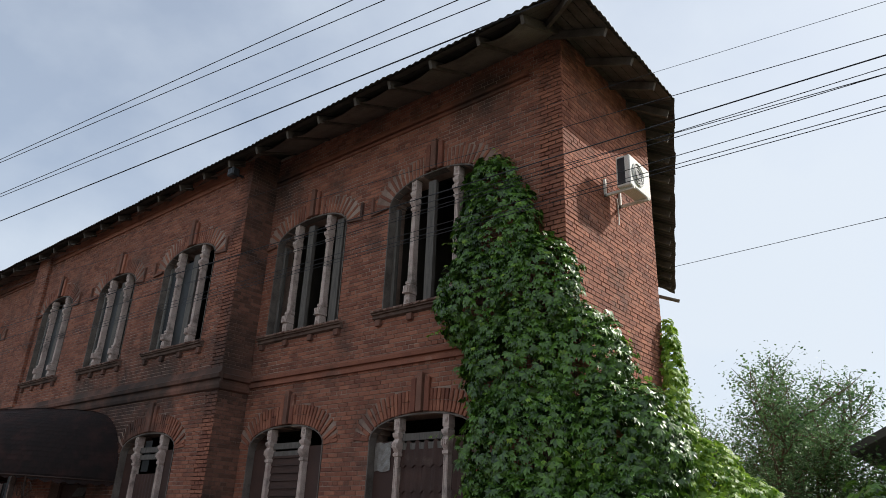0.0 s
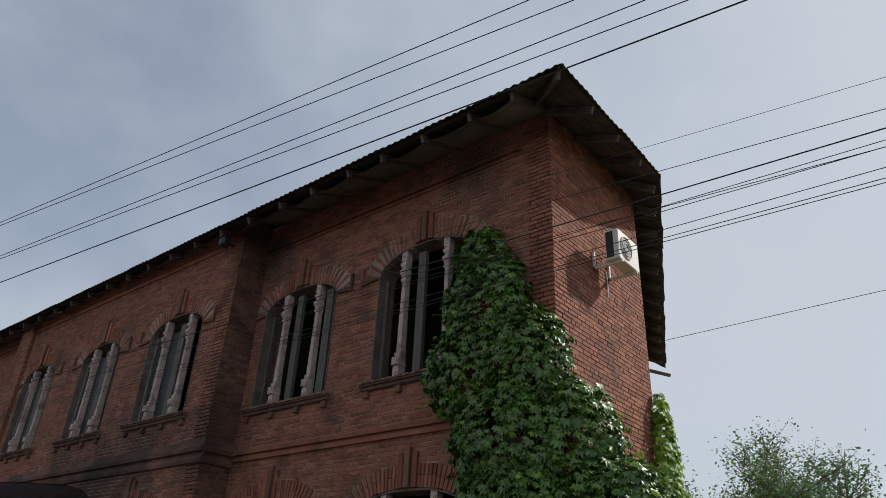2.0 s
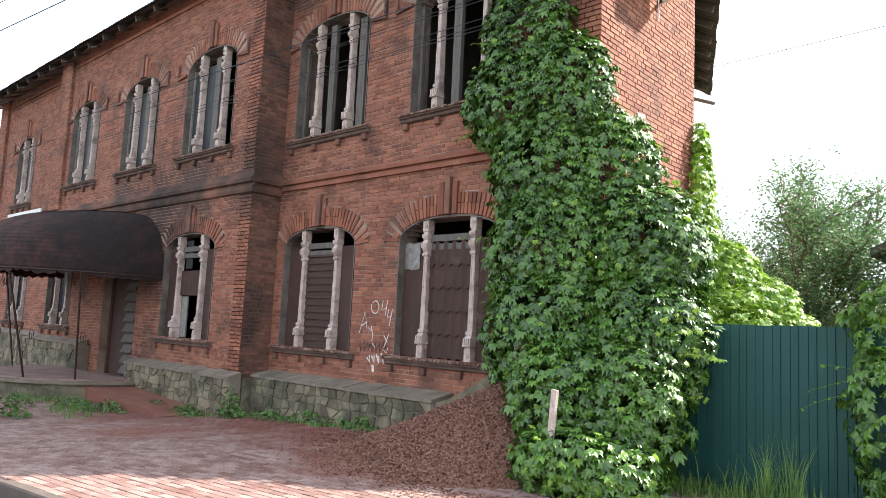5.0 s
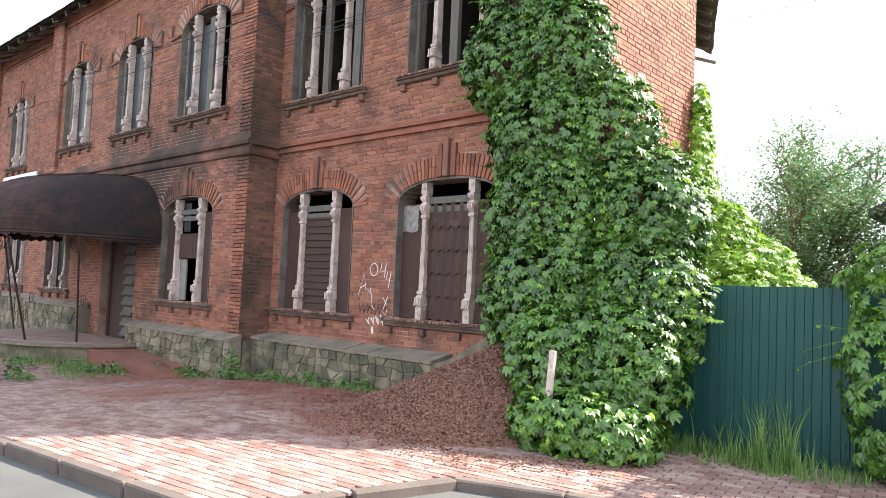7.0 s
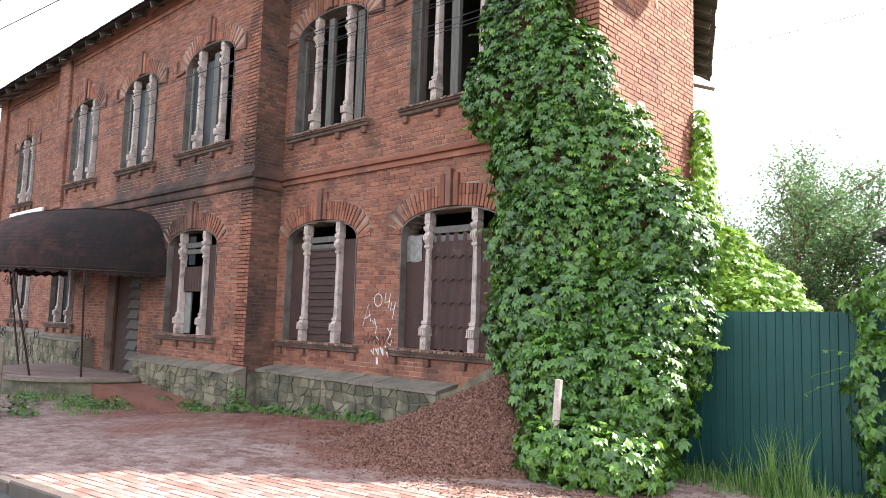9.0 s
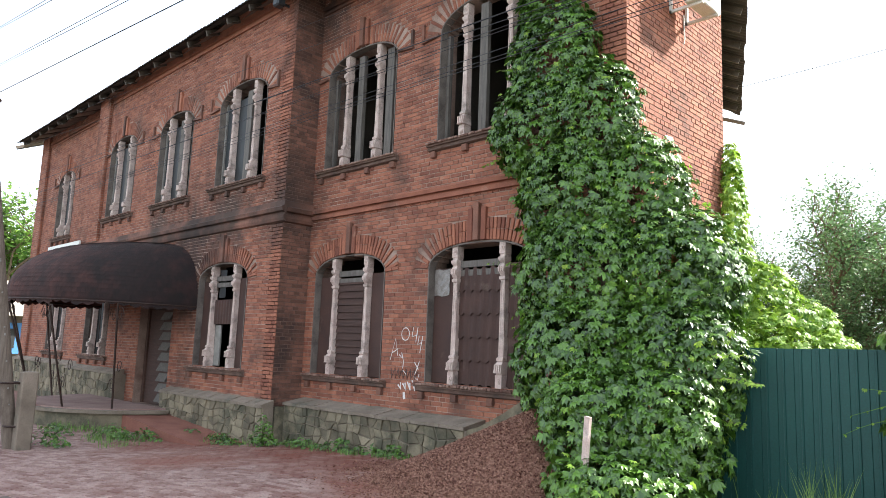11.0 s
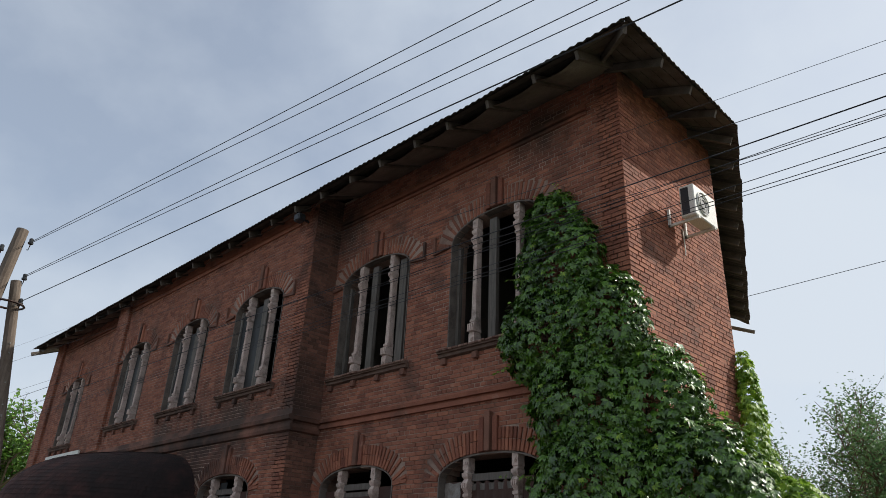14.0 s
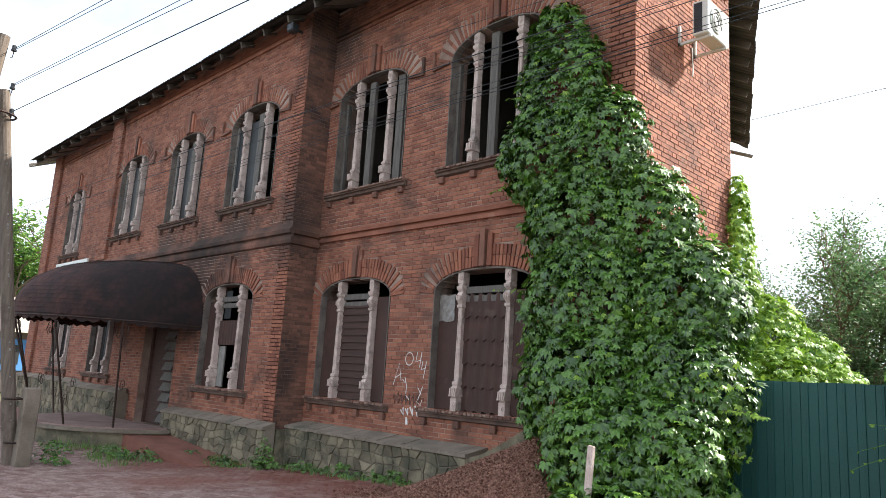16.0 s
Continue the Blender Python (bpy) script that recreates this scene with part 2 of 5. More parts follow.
# darker than the outer plaster: the dimness of the rooms is in the colour
INNER = mat("inner_plaster_darkened", lin("3f3a35"), lin("5a534b"), 1.5, 0.6, 0.95, stain=lin("4a4641"), stain_scale=0.8)
BLUE = mat("blue_painted_boards", lin("3f78b4"), lin("4f8ac4"), 2.0, 0.6, 0.6)
TANROOF = mat("tan_slate_roof", lin("8a8378"), lin("a89f92"), 1.5, 0.6, 0.9, stretch=(1, 4, 1))
FILM = mat("crumpled_film", lin("6a625c"), lin("8d8781"), 9.0, 0.6, 0.25, bump=0.2)
CURTAIN = mat("pale_blue_curtain", lin("9fb0bd"), lin("c4d0d6"), 3.0, 0.6, 0.9)


# ---- mesh helpers ----
def bm_box(bm, x0, x1, y0, y1, z0, z1, m=None):
    v = [bm.verts.new((x, y, z)) for x in (x0, x1) for y in (y0, y1) for z in (z0, z1)]
    if m is not None:
        for q in v:
            q.co = m @ q.co
    for f in ((0, 1, 3, 2), (4, 6, 7, 5), (0, 4, 5, 1), (2, 3, 7, 6), (0, 2, 6, 4), (1, 5, 7, 3)):
        bm.faces.new([v[k] for k in f])


def box_bm(*args, bevel=0.0):
    bm = bmesh.new()
    bm_box(bm, *args)
    if bevel:
        bmesh.ops.bevel(bm, geom=bm.edges[:], offset=bevel, segments=1, affect="EDGES")
    return bm


def bm_tube(bm, pts, radii, sides=8, cap=True):
    """A tapered tube along a polyline."""
    rings = []
    pts = [Vector(p) for p in pts]
    for k, p in enumerate(pts):
        d = (pts[min(k + 1, len(pts) - 1)] - pts[max(k - 1, 0)]).normalized()
        side = d.cross(Vector((0, 0, 1)) if abs(d.z) < 0.9 else Vector((1, 0, 0))).normalized()
        up = side.cross(d)
        r = radii[k] if hasattr(radii, "__len__") else radii
        rings.append([bm.verts.new(p + r * (math.cos(a) * side + math.sin(a) * up)) for a in [2 * math.pi * q / sides for q in range(sides)]])
    for a, b in zip(rings, rings[1:]):
        for q in range(sides):
            bm.faces.new((a[q], a[(q + 1) % sides], b[(q + 1) % sides], b[q]))
    if cap:
        bm.faces.new(rings[0])
        bm.faces.new(rings[-1][::-1])


def bm_extrude(bm, outline, z_axis, length):
    """A prism from a closed outline of 3D points along a vector."""
    d = Vector(z_axis) * length
    a = [bm.verts.new(p) for p in outline]
    b = [bm.verts.new(Vector(p) + d) for p in outline]
    bm.faces.new(a)
    bm.faces.new(b[::-1])
    for k in range(len(a)):
        q = (k + 1) % len(a)
        bm.faces.new((a[k], b[k], b[q], a[q]))


def mesh_of(name, bm, material, smooth=False):
    bmesh.ops.recalc_face_normals(bm, faces=bm.faces[:])
    me = bpy.data.meshes.new(name)
    bm.to_mesh(me)
    bm.free()
    me.materials.append(material)
    if smooth:
        for p in me.polygons:
            p.use_smooth = True
    return me


def part(name, bm, material, parent=None, label="", smooth=False, kind=""):
    """One mesh object under a thing or a part."""
    ob = new(name, mesh_of(name, bm, material, smooth))
    ob.parent = parent
    return tagged(ob, label, kind=kind)


def thing(name, label, category, group="", kind="", at=(0, 0, 0)):
    ob = new(name)
    ob.empty_display_size = 0.2
    ob.location = at
    return tagged(ob, label, category, group, kind)


def raw(name, verts, faces, material, parent=None, label="", kind="", smooth=False):
    me = bpy.data.meshes.new(name)
    me.from_pydata(verts, [], faces)
    me.materials.append(material)
    me.update()
    ob = new(name, me)
    ob.parent = parent
    return tagged(ob, label, kind=kind)


# ---- plan ----
YB = -0.69          # front of the projecting bay
YC = -0.40           # front of the far end bay
XA, XB, XC = -7.44, -18.5, -25.4
WALL_TOP = 9.62
COURSE, LEN = 0.077, 0.26
EAVE_Y, EAVE_Z, EAVE_X = -1.17, 9.25, 0.92
WING = Vector((-0.388, 0.922, 0)).normalized()
END_Y = 3.24


def gz(x):
    """Height of the street's surface: level by the corner, falling gently along the building."""
    return 0.05 * max(-6.0, min(0.0, x + 3.0))


def drape(bm):
    """Let a flat slab follow the fall of the street."""
    for x in (-3.0, -9.0):
        bmesh.ops.bisect_plane(bm, geom=bm.verts[:] + bm.edges[:] + bm.faces[:], plane_co=(x, 0, 0), plane_no=(1, 0, 0))
    for v in bm.verts:
        v.co.z += gz(v.co.x)



class Opening:
    """A window or door opening with a low basket arch."""
    def __init__(self, c, half, z0, zs, rise):
        self.c, self.half, self.z0, self.zs, self.rise = c, half, z0, zs, rise

    def top(self, x):
        u = min(1.0, abs(x - self.c) / self.half)
        return self.zs + self.rise * math.sqrt(max(0.0, 1 - u ** 2.3))

    def span(self, z):
        """Half the clear width at a height; zero outside."""
        if z < self.z0 or z > self.zs + self.rise:
            return 0.0
        if z <= self.zs:
            return self.half
        return self.half * (1 - ((z - self.zs) / self.rise) ** 2) ** (1 / 2.3)

    def arch(self, n=24):
        return [(self.c - self.half * math.cos(math.pi * k / n), self.top(self.c - self.half * math.cos(math.pi * k / n))) for k in range(n + 1)]


U1, U2 = Opening(-2.65, 1.09, 5.32, 7.36, 0.45), Opening(-6.0, 1.09, 5.32, 7.36, 0.40)
G1, G2 = Opening(-2.70, 1.12, 1.15, 3.12, 0.36), Opening(-6.06, 1.09, 1.15, 3.12, 0.37)
U3, U4, U5 = Opening(-9.46, 1.06, 5.28, 7.27, 0.41), Opening(-12.87, 0.97, 5.28, 7.27, 0.40), Opening(-16.43, 0.98, 5.28, 7.30, 0.40)
G3 = Opening(-9.77, 1.10, 1.15, 3.12, 0.35)
DOOR = Opening(-13.1, 0.97, 0.03, 2.7, 0.3)
G4 = Opening(-17.2, 0.93, 1.2, 3.05, 0.34)
U6 = Opening(-22.3, 0.85, 5.2, 7.2, 0.38)
G5 = Opening(-21.8, 0.9, 1.2, 3.05, 0.34)


def wall_bricks(length_from, length_to, z_from, z_to, openings, seed):
    """Course by course: (start, end, z0, row) of each brick between the openings."""
    rng = random.Random(seed)
    out = []
    rows = int((z_to - z_from) / COURSE)
    for r in range(rows):
        z = z_from + r * COURSE
        spans = [(length_from, length_to)]
        for o in openings:
            h = o.span(z + COURSE / 2)
            if h > 0:
                spans = [q for a, b in spans for q in ((a, min(b, o.c - h)), (max(a, o.c + h), b)) if q[1] - q[0] > 0.03]
        for o in openings:
            zc = z + COURSE / 2
            if o.zs - 0.05 < zc < o.zs + o.rise + 0.36:
                h = o.half + 0.34 if zc < o.zs + 0.12 else (o.half + 0.36) * (1 - min(1, (zc - o.zs - 0.1) / (o.rise + 0.28)) ** 2) ** (1 / 2.3)
                spans = [q for a, b in spans for q in ((a, min(b, o.c - h)), (max(a, o.c + h), b)) if q[1] - q[0] > 0.03]
        header = r % 4 == 3
        unit = LEN / 2 if header else LEN
        for a, b in spans:
            x = math.floor(a / unit) * unit - (unit / 2 if r % 2 else 0)
            begin = a
            while x < b:
                e = min(b, x + unit)
                if b - e < 0.045:
                    e = b
                if e - begin > 0.045 or e == b:
                    out.append((begin, e, z, r, rng.random()))
                    begin = e
                if e == b:
                    break
                x += unit
    return out


def brick_mesh(bricks, to_world, proud=0.009, joint=0.0058, seed=1):
    """Vertices and faces of many bricks, each an island of its own: a slightly uneven front and four sides."""
    rng = random.Random(seed)
    verts, faces = [], []
    for s, e, z, r, q in bricks:
        d = proud * (0.55 + 0.75 * rng.random())
        if rng.random() < 0.02 and len(bricks) > 1:
            d = 0.001
        t0, t1 = rng.uniform(-.002, .002), rng.uniform(-.002, .002)
        k = len(verts)
        a, b, c, f = s + joint, e - joint, z + joint + t0, z + COURSE - joint + t1
        for x, zz in ((a, c), (b, c), (b, f), (a, f)):
            verts.append(to_world(x, 0.0, zz))
        g = 0.004
        for x, zz in ((a + g, c + g), (b - g, c + g), (b - g, f - g), (a + g, f - g)):
            verts.append(to_world(x, d, zz))
        faces += [(k + 4, k + 5, k + 6, k + 7), (k, k + 1, k + 5, k + 4), (k + 1, k + 2, k + 6, k + 5), (k + 2, k + 3, k + 7, k + 6), (k + 3, k, k + 4, k + 7)]
    return verts, faces


def backing(bm, length_from, length_to, z_from, z_to, openings, to_world, thick=0.42):
    """The wall behind the brick faces, in courses, with its openings through it."""
    rows = int((z_to - z_from) / COURSE + 0.99)
    cuts = [z_from + k * COURSE for k in range(rows)] + [z_to]
    run = []
    for z0, z1 in zip(cuts, cuts[1:]):
        spans = [(length_from, length_to)]
        for o in openings:
            h = o.span((z0 + z1) / 2)
            if h > 0:
                spans = [q for a, b in spans for q in ((a, min(b, o.c - h)), (max(a, o.c + h), b)) if q[1] - q[0] > 0.01]
        if run and run[-1][0] == spans:
            run[-1][2] = z1
        else:
            run.append([spans, z0, z1])
    for spans, z0, z1 in run:
        for a, b in spans:
            p = [to_world(x, -y, z) for x in (a, b) for y in (0, thick) for z in (z0, z1)]
            v = [bm.verts.new(q) for q in p]
            for f in ((0, 1, 3, 2), (4, 6, 7, 5), (0, 4, 5, 1), (2, 3, 7, 6), (0, 2, 6, 4), (1, 5, 7, 3)):
                bm.faces.new([v[k] for k in f])


def front(y):
    return lambda x, d, z: (x, y - d, z)


def side_end(s, d, z):
    return (d, s, z)


def side_bay(s, d, z):
    return (XA + d, s, z)


def side_wing(s, d, z):
    w, n = WING, Vector((WING.y, -WING.x, 0))
    return tuple(Vector((0, END_Y, z)) + w * s + n * d)


building = thing("brick_building", "two-storey derelict red-brick building with arched windows", "building")


# ---- building: walls ----
bm = bmesh.new()
backing(bm, XA, 0, -0.4, WALL_TOP, [U1, U2, G1, G2], front(0.0))
wall_a = part("wall_main", bm, MORTAR, building, "red brick wall with pale worn joints")
bm = bmesh.new()
backing(bm, XB, XA - 0.002, -0.4, WALL_TOP, [U3, U4, U5, G3, DOOR, G4], front(YB))
wall_b = part("wall_bay", bm, MORTAR, building, "projecting red brick bay, soot-stained at its corner")
bm = bmesh.new()
backing(bm, XC, XB - 0.002, -0.4, WALL_TOP, [U6, G5], front(YC))
wall_c = part("wall_far", bm, MORTAR, building)
bm = bmesh.new()
backing(bm, 0.0, END_Y, 0, WALL_TOP, [], side_end)
wall_e = part("wall_end", bm, MORTAR_DARK, building, "sunlit red brick end wall with dark open joints")
bm = bmesh.new()
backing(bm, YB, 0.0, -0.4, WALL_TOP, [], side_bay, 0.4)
wall_s = part("wall_bay_side", bm, MORTAR_DARK, building, "sooty brick side of the bay, coloured darker for its shade")
bm = bmesh.new()
backing(bm, 0.0, 10.5, 0, WALL_TOP, [], side_wing)
part("wall_wing", bm, MORTAR, building)
bm = bmesh.new()
bm_box(bm, XC, XC + 0.4, YC + 0.42, 7.0, 0, WALL_TOP)
bm_box(bm, XC, -3.0, 7.0, 7.4, 0, WALL_TOP)
part("wall_back", bm, MORTAR, building)
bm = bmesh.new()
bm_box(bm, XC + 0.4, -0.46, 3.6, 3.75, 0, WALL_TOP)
part("inner_wall", bm, INNER, building, "stained plaster inside the rooms, dimness put into its colour")
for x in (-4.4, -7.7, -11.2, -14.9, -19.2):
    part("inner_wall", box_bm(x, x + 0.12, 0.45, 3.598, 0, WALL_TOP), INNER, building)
bm = bmesh.new()
bm_box(bm, XC + 0.4, -0.46, 0.43, 3.58, 4.35, 4.6)
bm_box(bm, XB + 0.1, XA - 0.1, YB + 0.43, 0.42, 4.35, 4.6)
bm_box(bm, XC + 0.4, -0.46, 0.43, 3.58, 0.1, 0.25)
part("inner_floor", bm, BROWNWOOD, building)
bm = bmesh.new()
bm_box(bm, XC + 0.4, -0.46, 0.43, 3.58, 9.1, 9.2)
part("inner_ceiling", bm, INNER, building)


def extrude_x(bm, x0, x1, y, profile):
    """A moulding along x; profile of (proud, z)."""
    pts = [(x0, y - p, z) for p, z in profile]
    bm_extrude(bm, pts, (1, 0, 0), x1 - x0)


STRING = [(0, 4.180), (0.05, 4.200), (0.07, 4.260), (0.07, 4.320), (0.035, 4.330), (0.035, 4.380), (0.10, 4.400), (0.115, 4.480), (0.06, 4.510), (0.045, 4.620), (0, 4.640)]
STRING_A = [(0, 4.290), (0.05, 4.295), (0.05, 4.370), (0.015, 4.375), (0.015, 4.410), (0.075, 4.415), (0.085, 4.480), (0.03, 4.500), (0, 4.530)]
FRIEZE = [(0, 8.880), (0.03, 8.880), (0.03, 8.940), (0.0, 8.945), (0.0, 8.980), (0.05, 8.985), (0.05, 9.060), (0, 9.070)]
CORNICE = [(0, 8.960), (0.035, 8.960), (0.035, 9.040), (0.005, 9.050), (0.005, 9.090), (0.055, 9.100), (0.06, 9.260), (0.10, 9.270), (0.11, 9.440), (0.14, 9.450), (0.14, 9.580), (0, 9.590)]
bm = bmesh.new()
extrude_x(bm, XA + 0.002, -0.002, -0.011, STRING_A)
part("string_course", bm, BRICK, building, "moulded brick string course between the storeys")
bm = bmesh.new()
extrude_x(bm, XB, XA + 0.115, YB - 0.011, STRING)
part("string_course", bm, BRICK_DARK, building, "sooty moulded string course")
bm = bmesh.new()
bm_extrude(bm, [(XA + 0.011 + p, YB - 0.008, z) for p, z in STRING], (0, 1, 0), -YB)
part("string_course", bm, BRICK_DARK, building)
bm = bmesh.new()
extrude_x(bm, XC, XB - 0.01, YC - 0.011, STRING)
part("string_course", bm, BRICK, building)
bm = bmesh.new()
extrude_x(bm, XA + 0.002, -0.6, -0.011, FRIEZE)
part("frieze", bm, BRICK, building)
bm = bmesh.new()
extrude_x(bm, XB + 0.9, XA - 0.62, YB - 0.011, CORNICE)
part("cornice", bm, BRICK, building, "stepped brick cornice under the eaves")
bm = bmesh.new()
extrude_x(bm, XC + 0.8, XB - 0.01, YC - 0.011, FRIEZE)
part("frieze", bm, BRICK, building)


def pilaster(x0, x1, y, z0, z1, proud, seed):
    bm = bmesh.new()
    bm_box(bm, x0, x1, y - proud, y, z0, z1)
    p = part("pilaster", bm, MORTAR, building)
    v, f = brick_mesh(wall_bricks(x0, x1, z0, z1, [], seed), front(y - proud), seed=seed)
    k = len(v)
    v2, f2 = brick_mesh(wall_bricks(y - proud, y, z0, z1, [], seed + 1), lambda s, d, z: (x1 + d, s, z), seed=seed)
    raw("brickwork", v + v2, f + [tuple(q + k for q in g) for g in f2], BRICK, p, kind="stuff")


pilaster(XB, XB + 0.8, YB - 0.011, 4.63, 9.55, 0.09, 31)
pilaster(XC, XC + 0.75, YC - 0.011, 4.63, 9.55, 0.09, 35)
pilaster(XC, XC + 0.75, YC - 0.011, 0.7, 4.14, 0.09, 37)


# ---- windows ----
def bm_post(bm, x, y, z0, z1, w=0.067, ornate=True):
    """A carved square post: block with a boss, bracket, tapered shaft, scroll capital, block."""
    h = z1 - z0
    prof = [(0.0, 0.95, 1.6), (0.20, 0.95, 1.6), (0.205, 0.85, 1.4), (0.225, 0.85, 1.4), (0.23, 1.12, 2.2), (0.36, 1.0, 1.8), (0.41, 0.8, 1.1),
            (0.42, 0.95, 1.35), (0.46, 0.95, 1.35), (0.48, 0.78, 0.9)]
    top = [(-0.62, 0.6, 0.8), (-0.60, 0.84, 1.15), (-0.56, 0.84, 1.15), (-0.55, 0.66, 0.85), (-0.49, 0.82, 1.4), (-0.42, 0.98, 1.7), (-0.37, 0.8, 1.25),
           (-0.34, 0.7, 0.95), (-0.30, 0.92, 1.45), (-0.25, 0.96, 1.6), (-0.235, 0.78, 1.05), (-0.20, 0.78, 1.05), (-0.195, 0.92, 1.25), (0.0, 0.92, 1.25)]
    rings = []
    for dz, a, b in [(z0 + p, a, b) for p, a, b in prof] + [(z1 + p, a, b) for p, a, b in top]:
        rings.append([bm.verts.new((x + sx * w * a, y + (-w * b if sy < 0 else w), dz)) for sx, sy in ((-1, -1), (1, -1), (1, 1), (-1, 1))])
    for a, b in zip(rings, rings[1:]):
        for q in range(4):
            bm.faces.new((a[q], a[(q + 1) % 4], b[(q + 1) % 4], b[q]))
    bm.faces.new(rings[0])
    bm.faces.new(rings[-1][::-1])
    if ornate:
        for zc in (z0 + 0.1, z1 - 0.1):
            for r, d in ((0.045, 0.014), (0.023, 0.028)):
                ring = [(x + r * math.cos(a), y - w * (1.6 if zc < (z0 + z1) / 2 else 1.25) - d, zc + r * math.sin(a)) for a in [2 * math.pi * k / 10 for k in range(10)]]
                bm_extrude(bm, ring, (0, 1, 0), d + 0.01)
        for k in (-1, 0, 1):
            bm_box(bm, x + k * 0.04 - 0.012, x + k * 0.04 + 0.012, y - w * 2.35, y - w * 1.7, z0 + 0.235, z0 + 0.36)
            bm_box(bm, x + k * 0.04 - 0.012, x + k * 0.04 + 0.012, y - w * 1.8, y - w * 1.3, z1 - 0.48, z1 - 0.4)
        for k in (-1, 1):
            bm_box(bm, x + k * 0.024 - 0.005, x + k * 0.024 + 0.005, y - w * 0.95, y - w * 0.6, z0 + 0.5, z1 - 0.65)


sill_rng = random.Random(61)
SILL_BRICK = [mesh_of("sill_brick", box_bm(-w, w, -0.145, 0.09, 0.001, h, bevel=0.007), SILLBRICK) for w, h in ((0.036, 0.042), (0.034, 0.040), (0.037, 0.038))]


def window(o, y, kind):
    """An arched window: plastered reveal, sill on dentils, two carved posts and what fills it."""
    bm = bmesh.new()
    pts = [(o.c - o.half, o.z0)] + o.arch(22) + [(o.c + o.half, o.z0)]
    t = 0.022
    cz = (o.z0 + o.zs) / 2
    inner = []
    for x, z in pts:
        d = Vector((o.c - x, 0 if z <= o.zs + 0.01 else (cz - z))).normalized()
        inner.append((x + d.x * t, z + d.y * t))
    a = [bm.verts.new((x, y - 0.016, z)) for x, z in pts]
    b = [bm.verts.new((x, y - 0.016, z)) for x, z in inner]
    c = [bm.verts.new((x, y + 0.15, z)) for x, z in inner]
    d2 = [bm.verts.new((x, y + 0.15, z)) for x, z in pts]
    for k in range(len(pts) - 1):
        bm.faces.new((a[k], a[k + 1], b[k + 1], b[k]))
        bm.faces.new((b[k], b[k + 1], c[k + 1], c[k]))
        bm.faces.new((c[k], c[k + 1], d2[k + 1], d2[k]))
    win = part("window", bm, PLASTER, building, "arched window with a flaking plaster reveal")
    # sill
    s0, s1 = o.c - o.half - 0.16, o.c + o.half + 0.16
    z = o.z0
    bm = bmesh.new()
    zs = z - 0.042
    bm_extrude(bm, [(s0, y + 0.38, zs), (s0, y - 0.115, zs), (s0, y - 0.115, zs - 0.03), (s0, y - 0.075, zs - 0.036),
                    (s0, y - 0.07, zs - 0.09), (s0, y - 0.02, zs - 0.108), (s0, y + 0.38, zs - 0.108)], (1, 0, 0), s1 - s0)
    part("sill", bm, SILL, win, "stained moulded stone sill")
    n_edge = int((s1 - s0) / 0.078)
    for k in range(n_edge):
        ob = new("sill_brick", SILL_BRICK[sill_rng.randrange(3)])
        ob.parent = win
        ob.matrix_local = pose(s0 + (s1 - s0) * (k + 0.5) / n_edge, y + sill_rng.uniform(-0.012, 0.008), z - 0.042 + sill_rng.uniform(-0.004, 0.001), 0, 0, sill_rng.uniform(-2, 2))
    for k in range(4):
        xx = s0 + 0.12 + (s1 - s0 - 0.24) * k / 3
        part("dentil", box_bm(xx - 0.06, xx + 0.06, y - 0.075, y + 0.01, z - 0.27, z - 0.152, bevel=0.008), BRICK_DARK, win)
    # carved posts
    off = o.half * 0.46
    yp = y + 0.09
    for s in (-1, 1):
        bm = bmesh.new()
        x = o.c + s * off
        bm_post(bm, x, yp, z + 0.002, o.top(x) - 0.005)
        part("carved_post", bm, PAINTED, win, "carved post with flaking pinkish-white paint")
    yf = y + 0.13
    l, r = o.c - o.half + 0.025, o.c + o.half - 0.025
    zt = o.zs + 0.02

    def panel(x0, x1, z0, z1, m, name="panel", th=0.025, yy=yf):
        return part(name, box_bm(x0, x1, yy, yy + th, z0, z1, bevel=0.004), m, win)

    if kind in ("boards", "tiles", "sheet"):
        panel(l, o.c - off - 0.06, z + 0.01, zt - 0.05, BROWNSHEET, "shutter_panel")
        panel(o.c + off + 0.06, r, z + 0.01, zt - 0.03, BROWNSHEET, "shutter_panel")
        # timber head frame in the arch
        bm = bmesh.new()
        bm_box(bm, o.c - off + 0.03, o.c + off - 0.03, yf - 0.03, yf + 0.05, zt - 0.06, zt + 0.05)
        bm_box(bm, o.c - off + 0.03, o.c + off - 0.03, yf - 0.02, yf + 0.04, zt - 0.2, zt - 0.1)
        part("head_rail", bm, GREYWOOD, win)
    if kind == "tiles":
        bm = bmesh.new()
        cells = [[bm.verts.new((l + 0.02 + 0.09 * i + 0.02 * math.sin(3 * j), yf - 0.012 - 0.012 * abs(math.sin(2.1 * i + 1.7 * j)), zt - 0.52 + 0.09 * j + 0.015 * math.sin(2 * i))) for j in range(6)] for i in range(5)]
        for i in range(4):
            for j in range(5):
                bm.faces.new((cells[i][j], cells[i + 1][j], cells[i + 1][j + 1], cells[i][j + 1]))
        part("plastic_film", bm, FILM, win, "crumpled clear plastic film")
    if kind == "boards":
        n = 14
        for k in range(n):
            z0 = z + 0.01 + (zt - 0.1 - z) * k / n
            z1 = z + 0.01 + (zt - 0.1 - z) * (k + 1) / n
            bm = bmesh.new()
            bm_extrude(bm, [(o.c - off + 0.04, yf - 0.028, z0), (o.c - off + 0.04, yf - 0.004, z1 - 0.004), (o.c - off + 0.04, yf + 0.02, z1 - 0.004), (o.c - off + 0.04, yf + 0.02, z0)],
                       (1, 0, 0), 2 * off - 0.08)
